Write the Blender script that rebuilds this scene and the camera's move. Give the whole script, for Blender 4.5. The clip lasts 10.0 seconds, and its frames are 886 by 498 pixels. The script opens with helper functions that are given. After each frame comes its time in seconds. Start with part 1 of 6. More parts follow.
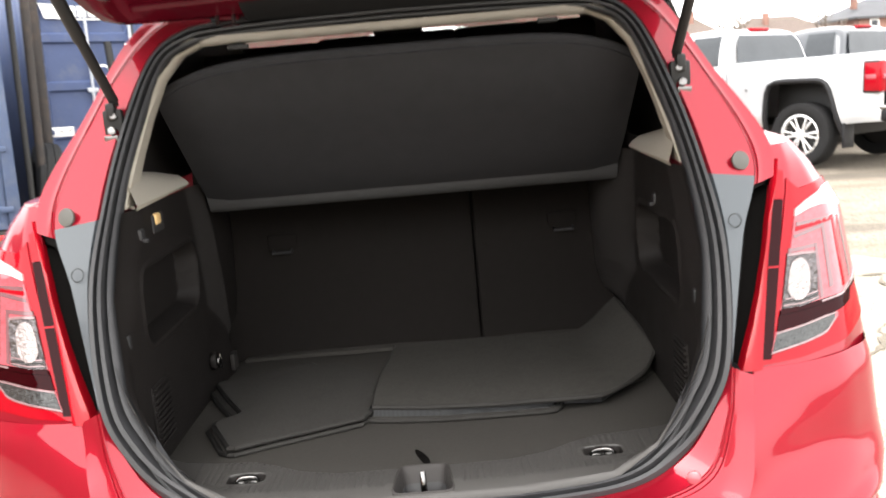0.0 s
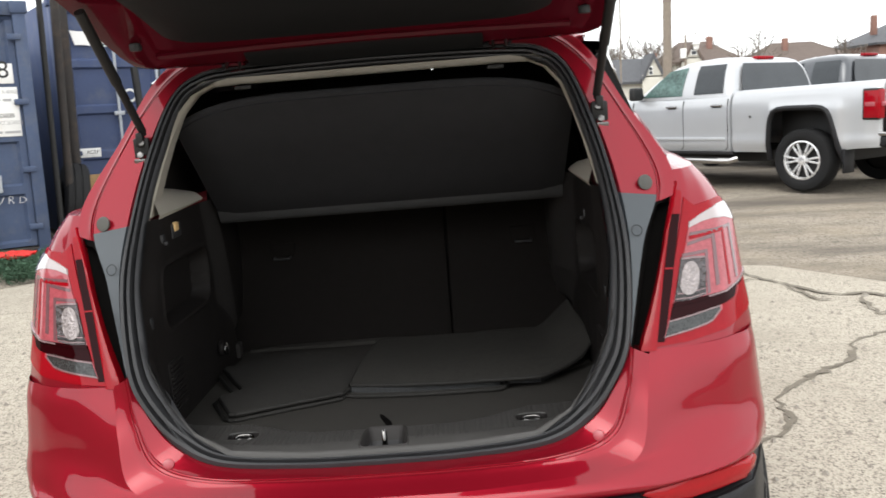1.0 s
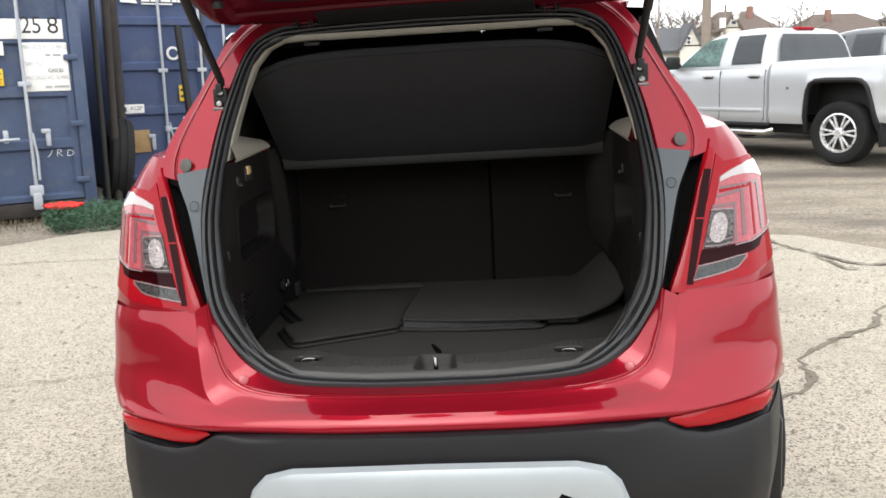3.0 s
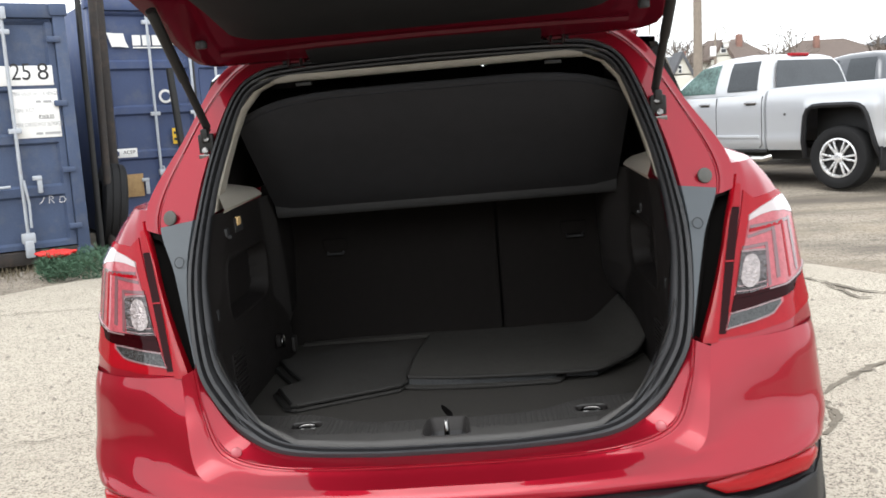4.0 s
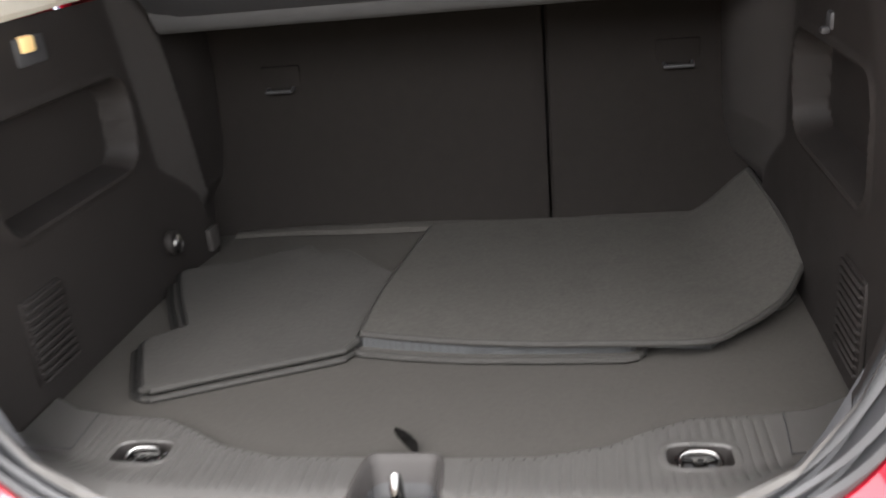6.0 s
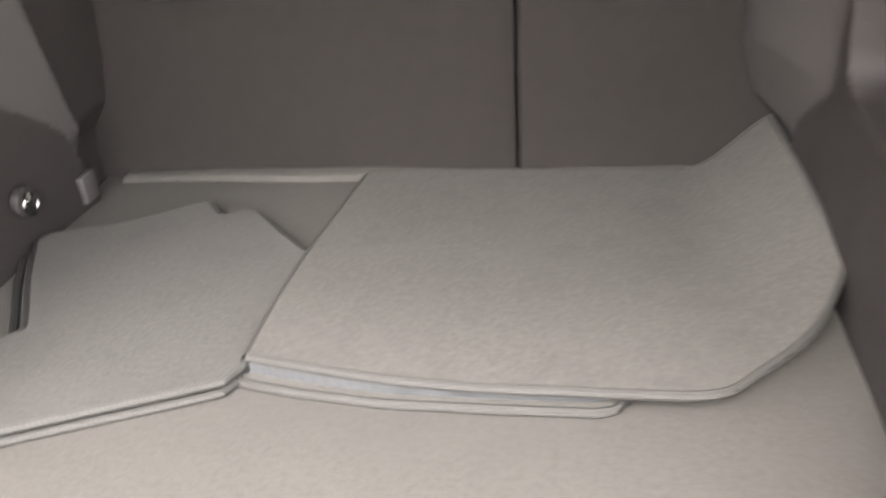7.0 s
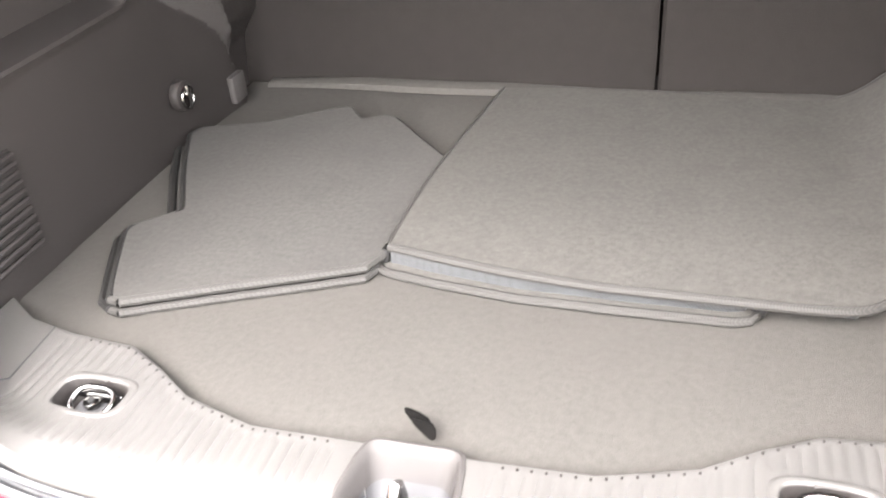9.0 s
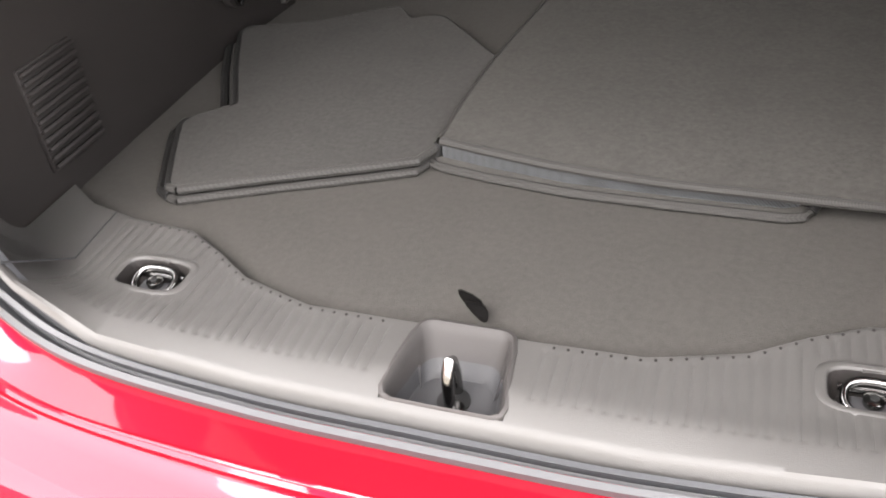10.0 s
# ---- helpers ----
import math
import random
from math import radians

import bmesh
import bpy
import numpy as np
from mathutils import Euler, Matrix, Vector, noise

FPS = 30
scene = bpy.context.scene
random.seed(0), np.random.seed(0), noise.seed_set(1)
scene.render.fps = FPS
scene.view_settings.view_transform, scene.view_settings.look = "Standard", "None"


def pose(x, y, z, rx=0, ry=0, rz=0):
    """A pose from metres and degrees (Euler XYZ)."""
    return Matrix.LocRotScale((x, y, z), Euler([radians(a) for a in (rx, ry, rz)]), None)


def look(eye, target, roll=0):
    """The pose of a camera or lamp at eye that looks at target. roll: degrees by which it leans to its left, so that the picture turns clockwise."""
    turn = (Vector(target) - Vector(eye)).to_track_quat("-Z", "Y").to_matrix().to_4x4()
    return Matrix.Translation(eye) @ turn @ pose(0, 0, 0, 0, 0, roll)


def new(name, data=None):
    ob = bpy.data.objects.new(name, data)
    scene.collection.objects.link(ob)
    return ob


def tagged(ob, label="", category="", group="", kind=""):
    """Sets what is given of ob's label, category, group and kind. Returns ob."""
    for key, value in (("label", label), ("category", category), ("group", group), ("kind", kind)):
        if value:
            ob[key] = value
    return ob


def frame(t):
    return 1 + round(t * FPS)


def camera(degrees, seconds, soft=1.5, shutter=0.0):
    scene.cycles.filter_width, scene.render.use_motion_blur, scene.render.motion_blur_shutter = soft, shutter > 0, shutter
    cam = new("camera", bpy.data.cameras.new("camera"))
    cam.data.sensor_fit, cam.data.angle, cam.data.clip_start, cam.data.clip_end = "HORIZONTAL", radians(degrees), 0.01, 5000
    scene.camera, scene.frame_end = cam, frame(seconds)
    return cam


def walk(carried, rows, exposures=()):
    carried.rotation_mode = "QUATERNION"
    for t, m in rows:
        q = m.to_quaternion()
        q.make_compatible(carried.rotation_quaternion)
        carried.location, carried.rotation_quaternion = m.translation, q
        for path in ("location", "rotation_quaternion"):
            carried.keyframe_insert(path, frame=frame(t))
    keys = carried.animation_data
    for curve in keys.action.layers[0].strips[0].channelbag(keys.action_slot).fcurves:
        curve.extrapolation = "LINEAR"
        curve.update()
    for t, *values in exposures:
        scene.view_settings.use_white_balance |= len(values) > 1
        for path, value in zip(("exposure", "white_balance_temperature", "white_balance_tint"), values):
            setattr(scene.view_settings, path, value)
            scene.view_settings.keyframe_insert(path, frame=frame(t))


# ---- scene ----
cam = camera(53.3, 10.0, soft=1.6, shutter=0.4)
PATH = [
    (0, (0.04, -1.153, 1.336), (0.019, 0.814, 0.973), -3.1),
    (0.5, (0.138, -1.367, 1.347), (0.027, 0.613, 1.083), -2.0),
    (1, (0.159, -1.493, 1.354), (0.096, 0.481, 1.043), -2.8),
    (1.5, (0.044, -1.554, 1.359), (0.078, 0.422, 1.051), -3.4),
    (2, (-0.022, -1.57, 1.332), (0.006, 0.393, 0.95), -2.2),
    (3.3, (0.141, -1.691, 1.347), (-0.026, 0.264, 0.965), -2.1),
    (3.5, (0.141, -1.679, 1.357), (-0.032, 0.28, 0.998), -2.5),
    (4, (0.091, -1.52, 1.347), (-0.032, 0.452, 1.039), -3.1),
    (4.5, (0.036, -1.309, 1.314), (-0.07, 0.624, 0.811), -1.6),
    (5, (0.098, -1.069, 1.298), (-0.154, 0.831, 0.726), -2.5),
    (5.5, (0.126, -0.845, 1.273), (-0.266, 0.995, 0.594), -1.8),
    (5.7, (0.137, -0.721, 1.25), (-0.226, 1.12, 0.557), -3.2),
    (6.8, (0.189, -0.269, 1.276), (-0.044, 1.483, 0.34), -2.8),
    (7, (0.172, -0.218, 1.25), (-0.111, 1.49, 0.249), -2.6),
    (7.5, (0.091, -0.14, 1.211), (-0.351, 1.449, 0.08), -2.9),
    (8, (0.079, -0.14, 1.202), (-0.374, 1.432, 0.051), -3.9),
    (8.5, (0.131, -0.188, 1.227), (-0.292, 1.432, 0.133), -3.5),
    (9, (0.144, -0.266, 1.224), (-0.355, 1.332, 0.131), -2.9),
    (9.5, (0.15, -0.292, 1.208), (-0.392, 1.242, 0.045), -5.4),
    (10, (0.135, -0.297, 1.204), (-0.415, 1.186, -0.02), -3.5),
]
walk(cam, [(t, look(eye, target, roll)) for t, eye, target, roll in PATH],
     exposures=[(0.0, 1.58, 6750, 10), (0.5, 0.80, 6500, 10), (1.0, 0.42, 6500, 8), (2.0, 0.50, 6550, 8), (3.5, 0.60, 6400, 8), (4.0, 0.58, 6350, 8), (4.5, 0.40, 6350, 8), (5.0, 0.75, 6500, 10), (5.5, 1.22, 6450, 10),
                (6.8, 4.2, 6800, 13), (7.5, 4.3, 6800, 13), (8.5, 4.8, 6700, 13), (9.0, 4.5, 6700, 13), (9.5, 3.50, 6700, 13), (10.0, 2.95, 6700, 13)])

# ---- light: bright overcast sky ----
world = bpy.data.worlds.new("overcast")
scene.world = world
world.use_nodes = True
wn, wl = world.node_tree.nodes, world.node_tree.links
wn.clear()
sky = wn.new("ShaderNodeTexSky")
sky.sky_type, sky.sun_disc = "NISHITA", False
sky.sun_elevation, sky.sun_rotation = radians(48), radians(197)
sky.air_density, sky.dust_density, sky.ozone_density = 1.0, 3.0, 1.0
pale = wn.new("ShaderNodeHueSaturation")
pale.inputs["Saturation"].default_value, pale.inputs["Value"].default_value = 0.20, 1.5
back = wn.new("ShaderNodeBackground")
back.inputs["Strength"].default_value = 0.15
wout = wn.new("ShaderNodeOutputWorld")
# an even cloud layer veils the clear sky, so the zenith is as bright as the horizon
cloud = wn.new("ShaderNodeMix")
cloud.data_type = "RGBA"
cloud.inputs["Factor"].default_value = 0.6
cloud.inputs["B"].default_value = (12.6, 12.7, 13.0, 1)
wl.new(sky.outputs[0], pale.inputs["Color"])
wl.new(pale.outputs[0], cloud.inputs["A"])
wl.new(cloud.outputs["Result"], back.inputs["Color"])
wl.new(back.outputs[0], wout.inputs["Surface"])

sun = new("sun", bpy.data.lights.new("sun", "SUN"))
sun.data.energy, sun.data.angle, sun.data.color = 0.9, radians(45), (1.0, 0.97, 0.93)
# direction of the sun: behind the camera, a little to its left, high
sun.matrix_world = look((-1.5, -5, 8), (0, 0, 0))


# ---- materials ----
def nodes_of(name):
    m = bpy.data.materials.new(name)
    m.use_nodes = True
    return m, m.node_tree.nodes, m.node_tree.links, m.node_tree.nodes["Principled BSDF"]


def mat(name, colour, rough=0.5, metal=0.0, vary=0.12, scale=40.0, fine=400.0, bump=0.15, coat=0.0, spec=0.5, dirt=None, dirt_scale=3.0, dirt_amount=0.3, rand=0.0, bump_dist=0.001, coat_rough=0.012):
    """A surface with variation at two scales, grain relief and optional blotches of another colour."""
    m, n, l, b = nodes_of(name)
    co = n.new("ShaderNodeTexCoord")
    big = n.new("ShaderNodeTexNoise")
    big.inputs["Scale"].default_value, big.inputs["Detail"].default_value = scale, 5
    tiny = n.new("ShaderNodeTexNoise")
    tiny.inputs["Scale"].default_value, tiny.inputs["Detail"].default_value = fine, 3
    for t in (big, tiny):
        l.new(co.outputs["Object"], t.inputs["Vector"])
    ramp = n.new("ShaderNodeMapRange")
    ramp.inputs["From Min"].default_value, ramp.inputs["From Max"].default_value = 0.25, 0.75
    ramp.inputs["To Min"].default_value, ramp.inputs["To Max"].default_value = 1 - vary, 1 + vary
    mixv = n.new("ShaderNodeMath")
    mixv.operation = "MULTIPLY_ADD"
    mixv.inputs[1].default_value, mixv.inputs[2].default_value = 0.5, 0.0
    half = n.new("ShaderNodeMath")
    half.operation = "MULTIPLY_ADD"
    half.inputs[1].default_value = 0.5
    l.new(big.outputs[0], mixv.inputs[0])
    l.new(tiny.outputs[0], half.inputs[0])
    l.new(mixv.outputs[0], half.inputs[2])
    l.new(half.outputs[0], ramp.inputs["Value"])
    mul = n.new("ShaderNodeMix")
    mul.data_type, mul.blend_type = "RGBA", "MULTIPLY"
    mul.inputs["Factor"].default_value = 1.0
    mul.inputs["A"].default_value = (*colour, 1)
    l.new(ramp.outputs[0], mul.inputs["B"])
    out = mul.outputs["Result"]
    if rand:
        info = n.new("ShaderNodeObjectInfo")
        rr = n.new("ShaderNodeMapRange")
        rr.inputs["To Min"].default_value, rr.inputs["To Max"].default_value = 1 - rand, 1 + rand
        l.new(info.outputs["Random"], rr.inputs["Value"])
        m2 = n.new("ShaderNodeMix")
        m2.data_type, m2.blend_type = "RGBA", "MULTIPLY"
        m2.inputs["Factor"].default_value = 1.0
        l.new(out, m2.inputs["A"])
        l.new(rr.outputs[0], m2.inputs["B"])
        out = m2.outputs["Result"]
    if dirt:
        blot = n.new("ShaderNodeTexNoise")
        blot.inputs["Scale"].default_value, blot.inputs["Detail"].default_value = dirt_scale, 8
        blot.inputs["Roughness"].default_value = 0.65
        l.new(co.outputs["Object"], blot.inputs["Vector"])
        br = n.new("ShaderNodeMapRange")
        br.inputs["From Min"].default_value, br.inputs["From Max"].default_value = 0.5, 0.72
        br.inputs["To Max"].default_value = dirt_amount
        l.new(blot.outputs[0], br.inputs["Value"])
        m3 = n.new("ShaderNodeMix")
        m3.data_type = "RGBA"
        l.new(br.outputs[0], m3.inputs["Factor"])
        l.new(out, m3.inputs["A"])
        m3.inputs["B"].default_value = (*dirt, 1)
        out = m3.outputs["Result"]
    l.new(out, b.inputs["Base Color"])
    rr2 = n.new("ShaderNodeMapRange")
    rr2.inputs["To Min"].default_value, rr2.inputs["To Max"].default_value = max(0.0, rough - 0.07), min(1.0, rough + 0.07)
    l.new(big.outputs[0], rr2.inputs["Value"])
    l.new(rr2.outputs[0], b.inputs["Roughness"])
    b.inputs["Metallic"].default_value = metal
    b.inputs["Specular IOR Level"].default_value = spec
    b.inputs["Coat Weight"].default_value = coat
    b.inputs["Coat Roughness"].default_value = coat_rough
    b.inputs["Coat IOR"].default_value = 1.55
    if bump:
        bp = n.new("ShaderNodeBump")
        bp.inputs["Strength"].default_value, bp.inputs["Distance"].default_value = bump, bump_dist
        l.new(tiny.outputs[0], bp.inputs["Height"])
        l.new(bp.outputs[0], b.inputs["Normal"])
    return m


def woven(name, light, dark, rough, spec, pitch, depth=0.0012):
    """Twisted yarn: two crossing diagonal waves that set colour and relief."""
    m, n, l, b = nodes_of(name)
    co = n.new("ShaderNodeTexCoord")
    waves = []
    for turn in ((0, 0, 0), (0, 0, math.radians(90)), ):
        mp = n.new("ShaderNodeMapping")
        mp.inputs["Rotation"].default_value = turn
        l.new(co.outputs["Object"], mp.inputs["Vector"])
        w = n.new("ShaderNodeTexWave")
        w.bands_direction = "DIAGONAL"
        w.inputs["Scale"].default_value = 2 * math.pi / (10 * pitch)
        w.inputs["Distortion"].default_value = 0.6
        l.new(mp.outputs[0], w.inputs["Vector"])
        waves.append(w)
    mul = n.new("ShaderNodeMath")
    mul.operation = "MAXIMUM"
    l.new(waves[0].outputs["Fac"], mul.inputs[0])
    l.new(waves[1].outputs["Fac"], mul.inputs[1])
    ramp = n.new("ShaderNodeMapRange")
    ramp.inputs["From Min"].default_value, ramp.inputs["From Max"].default_value = 0.35, 0.95
    l.new(mul.outputs[0], ramp.inputs["Value"])
    mix = n.new("ShaderNodeMix")
    mix.data_type = "RGBA"
    mix.inputs["A"].default_value, mix.inputs["B"].default_value = (*dark, 1), (*light, 1)
    l.new(ramp.outputs[0], mix.inputs["Factor"])
    l.new(mix.outputs["Result"], b.inputs["Base Color"])
    b.inputs["Roughness"].default_value, b.inputs["Specular IOR Level"].default_value = rough, spec
    bp = n.new("ShaderNodeBump")
    bp.inputs["Strength"].default_value, bp.inputs["Distance"].default_value = 0.9, depth
    l.new(mul.outputs[0], bp.inputs["Height"])
    l.new(bp.outputs[0], b.inputs["Normal"])
    return m


def glass(name, tint, rough=0.02, alpha_mix=0.0):
    m, n, l, b = nodes_of(name)
    b.inputs["Base Color"].default_value = (*tint, 1)
    b.inputs["Transmission Weight"].default_value = 1.0
    b.inputs["Roughness"].default_value = rough
    b.inputs["IOR"].default_value = 1.45
    return m


RED = mat("red_metallic_paint", (0.255, 0.0065, 0.017), 0.38, 0.45, 0.05, 6, 1800, 0.0, coat=0.70, spec=0.0, coat_rough=0.035)
# the body red again, darkened to put the tailgate's shade into its colour
RED_SHADED = mat("red_paint_shaded", (0.080, 0.0040, 0.0105), 0.42, 0.0, 0.06, 9, 1500, 0.02, coat=0.3, spec=0.0)
GREYPANEL = mat("grey_sealed_steel", (0.050, 0.060, 0.069), 0.45, 0.0, 0.07, 12, 700, 0.1, coat=0.2)
RUBBER = mat("black_rubber", (0.031, 0.032, 0.035), 0.6, 0, 0.15, 30, 900, 0.15)
TYRE = mat("tyre_rubber", (0.013, 0.013, 0.0135), 0.75, 0, 0.25, 30, 500, 0.4, spec=0.2)
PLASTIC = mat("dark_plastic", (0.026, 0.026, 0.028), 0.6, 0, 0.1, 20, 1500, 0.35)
SILLPLASTIC = mat("grey_sill_plastic", (0.046, 0.044, 0.042), 0.50, 0, 0.08, 20, 1600, 0.35)
TRIM = mat("dark_moulded_trim", (0.0142, 0.0124, 0.0118), 0.58, 0, 0.15, 15, 1400, 0.5, spec=0.2)
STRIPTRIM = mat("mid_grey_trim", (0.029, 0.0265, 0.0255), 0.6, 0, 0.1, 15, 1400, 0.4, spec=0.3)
HATCHTRIM = mat("tailgate_trim", (0.0115, 0.0118, 0.0130), 0.7, 0, 0.12, 15, 1400, 0.5, spec=0.2)
BLACK = mat("black_gap", (0.005, 0.005, 0.005), 0.6, 0, 0.1, 20, 600, 0.1)
CARPET = mat("grey_carpet", (0.0390, 0.0367, 0.0337), 0.95, 0, 0.24, 150, 900, 0.32, spec=0.1, dirt=(0.046, 0.043, 0.039), dirt_scale=22, dirt_amount=0.3, bump_dist=0.002)
MATFABRIC = mat("grey_needlefelt_mat", (0.0455, 0.0435, 0.0400), 0.95, 0, 0.36, 170, 900, 0.30, spec=0.1, dirt=(0.029, 0.0275, 0.026), dirt_scale=26, dirt_amount=0.35, bump_dist=0.002)
# the same felt, slightly darker, for the stacked pair
MATDARKER = mat("darker_needlefelt_mat", (0.0375, 0.0360, 0.0340), 0.95, 0, 0.36, 170, 900, 0.30, spec=0.1, dirt=(0.026, 0.025, 0.024), dirt_scale=18, dirt_amount=0.4, bump_dist=0.002)
MATBACK = woven("woven_mat_backing", (0.037, 0.039, 0.041), (0.009, 0.0095, 0.010), 0.5, 0.45, 0.0034, 0.0005)
DARKBIND = woven("dark_side_binding", (0.014, 0.0135, 0.013), (0.003, 0.003, 0.003), 0.6, 0.25, 0.0032, 0.0004)
BINDING = woven("woven_edge_binding", (0.033, 0.0315, 0.0295), (0.015, 0.0143, 0.0135), 0.7, 0.18, 0.0026, 0.00012)
SEATCLOTH = mat("seat_back_carpet", (0.0130, 0.0114, 0.0106), 0.95, 0, 0.2, 50, 1100, 0.9, spec=0.1)
SHELF = mat("shelf_fabric", (0.028, 0.028, 0.030), 0.95, 0, 0.15, 30, 900, 0.6, spec=0.1)
BAND = mat("shelf_edge_fabric", (0.050, 0.050, 0.051), 0.9, 0, 0.15, 30, 900, 0.6, spec=0.15)
BEIGE = mat("beige_pillar_plastic", (0.40, 0.375, 0.32), 0.6, 0, 0.05, 12, 1200, 0.3)
HEADLINER = mat("beige_headliner", (0.30, 0.285, 0.255), 0.9, 0, 0.08, 30, 1200, 0.6)
CHROME = mat("chrome", (0.48, 0.47, 0.46), 0.16, 1.0, 0.03, 30, 500, 0.03)
HOOKSTEEL = mat("dulled_chrome", (0.19, 0.187, 0.183), 0.20, 1.0, 0.25, 60, 300, 0.25)
STEEL = mat("zinc_steel", (0.20, 0.195, 0.19), 0.32, 1.0, 0.1, 30, 700, 0.1)
BUMPERPLASTIC = mat("black_bumper_plastic", (0.0065, 0.0065, 0.008), 0.50, 0, 0.1, 18, 1800, 0.3, spec=0.36)
SKID = mat("silver_skid_plate", (0.36, 0.39, 0.41), 0.4, 0.3, 0.06, 15, 900, 0.1)
PRIVACY = mat("privacy_glass", (0.006, 0.007, 0.008), 0.05, 0, 0.05, 5, 100, 0.0, coat=1.0)
REDLENS = mat("red_reflector", (0.30, 0.004, 0.009), 0.25, 0, 0.15, 160, 900, 0.1, coat=0.7, spec=0.0)
LENSDARK = mat("dark_red_lens", (0.016, 0.0006, 0.0015), 0.12, 0, 0.1, 20, 300, 0.02, coat=0.18, spec=0.0)
LENSRED = mat("red_lens", (0.27, 0.003, 0.009), 0.14, 0, 0.12, 60, 300, 0.03, coat=0.4, spec=0.0)
LENSEDGE = mat("moulded_clear_edge", (0.20, 0.13, 0.135), 0.2, 0.1, 0.4, 90, 300, 0.2, coat=0.6)
LENSPINK = mat("clear_over_red_lens", (0.34, 0.070, 0.085), 0.14, 0, 0.35, 90, 300, 0.03, coat=1.0, spec=0.0)
LENSWHITE = mat("clear_lens", (0.38, 0.33, 0.33), 0.12, 0.0, 0.1, 40, 400, 0.03, coat=1.0)
LENSSMOKE = mat("smoked_reverse_lens", (0.042, 0.044, 0.044), 0.15, 0.5, 0.8, 110, 260, 0.9, coat=0.5, spec=0.2, bump_dist=0.002)
BOWL = mat("shaded_reflector_bowl", (0.085, 0.075, 0.077), 0.12, 0.9, 0.7, 60, 110, 1.0, coat=0.35, bump_dist=0.010)
GUIDE = mat("grey_light_guide", (0.135, 0.060, 0.068), 0.2, 0, 0.1, 40, 400, 0.05, coat=0.6)
BULB = mat("lamp_bulb", (0.30, 0.265, 0.26), 0.22, 0.6, 0.45, 60, 190, 0.6, coat=0.5, bump_dist=0.008)
WHITEPLASTIC = mat("warm_lamp_lens", (0.8, 0.55, 0.25), 0.3, 0, 0.1, 40, 400, 0.05)
MATT_BLACK = mat("matt_black", (0.004, 0.0037, 0.0035), 0.95, 0, 0.3, 200, 1400, 0.8, spec=0.05)
GREYCAP = mat("grey_rubber_cap", (0.085, 0.085, 0.078), 0.6, 0, 0.1, 60, 600, 0.2)
PINKCAP = mat("red_rubber_stop", (0.34, 0.035, 0.05), 0.35, 0, 0.1, 60, 600, 0.1, coat=0.5)


# ---- building helpers ----
def obj(name, bm, material, parent=None, label="", smooth=True, recalc=True):
    if recalc:
        bmesh.ops.recalc_face_normals(bm, faces=bm.faces[:])
    me = bpy.data.meshes.new(name)
    bm.to_mesh(me)
    bm.free()
    if smooth:
        me.polygons.foreach_set("use_smooth", [True] * len(me.polygons))
        me.set_sharp_from_angle(angle=radians(38))
    me.materials.append(material)
    ob = new(name, me)
    if parent is not None:
        ob.parent = parent
    if label:
        ob["label"] = label
    return ob


def part(name, bm, material, parent, label="", smooth=True):
    return obj(name, bm, material, parent, label, smooth)


def thing(name, label, category, m=None, group="", kind=""):
    e = new(name)
    e.empty_display_size = 0.1
    if m is not None:
        e.matrix_world = m
    return tagged(e, label, category, group, kind)


def grid(rows, closed=False, bm=None, keep=None):
    """Skin a table of points, row by row; closed joins the ends of each row."""
    bm = bm or bmesh.new()
    vs = [[bm.verts.new(p) for p in row] for row in rows]
    for i in range(len(vs) - 1):
        n = len(vs[i])
        for j in range(n if closed else n - 1):
            if keep and not keep(i, j):
                continue
            q = (vs[i][j], vs[i][(j + 1) % n], vs[i + 1][(j + 1) % n], vs[i + 1][j])
            try:
                bm.faces.new(q)
            except ValueError:
                pass
    for v in [v for v in bm.verts if not v.link_faces]:
        bm.verts.remove(v)
    return bm


def thick(bm, d):
    """Give a sheet a thickness d against its normals."""
    bmesh.ops.recalc_face_normals(bm, faces=bm.faces[:])
    bmesh.ops.solidify(bm, geom=bm.faces[:], thickness=d)
    return bm


def box(c, s, bevel=0.0, m=None, bm=None, seg=2):
    bm = bm or bmesh.new()
    r = bmesh.ops.create_cube(bm, size=1)
    vs = r["verts"]
    mm = Matrix.Translation(c) @ Matrix.Diagonal((*s, 1))
    if m is not None:
        mm = m @ mm
    bmesh.ops.transform(bm, matrix=mm, verts=vs)
    if bevel:
        es = list({e for v in vs for e in v.link_edges})
        bmesh.ops.bevel(bm, geom=es, offset=bevel, segments=seg, profile=0.5, affect="EDGES")
    return bm


def tube(pts, r, seg=10, bm=None, caps=True):
    """A round bar along points; r a number or one for each point."""
    bm = bm or bmesh.new()
    pts = [Vector(p) for p in pts]
    rs = r if isinstance(r, (list, tuple)) else [r] * len(pts)
    rows, side = [], None
    for i, p in enumerate(pts):
        d = (pts[min(i + 1, len(pts) - 1)] - pts[max(i - 1, 0)]).normalized()
        if side is None:
            side = d.orthogonal().normalized()
        side = (side - d * side.dot(d)).normalized()
        up = d.cross(side)
        rows.append([bm.verts.new(p + rs[i] * (math.cos(a) * side + math.sin(a) * up)) for a in (2 * math.pi * k / seg for k in range(seg))])
    for i in range(len(rows) - 1):
        for j in range(seg):
            bm.faces.new((rows[i][j], rows[i][(j + 1) % seg], rows[i + 1][(j + 1) % seg], rows[i + 1][j]))
    if caps:
        bm.faces.new(rows[0][::-1])
        bm.faces.new(rows[-1])
    return bm


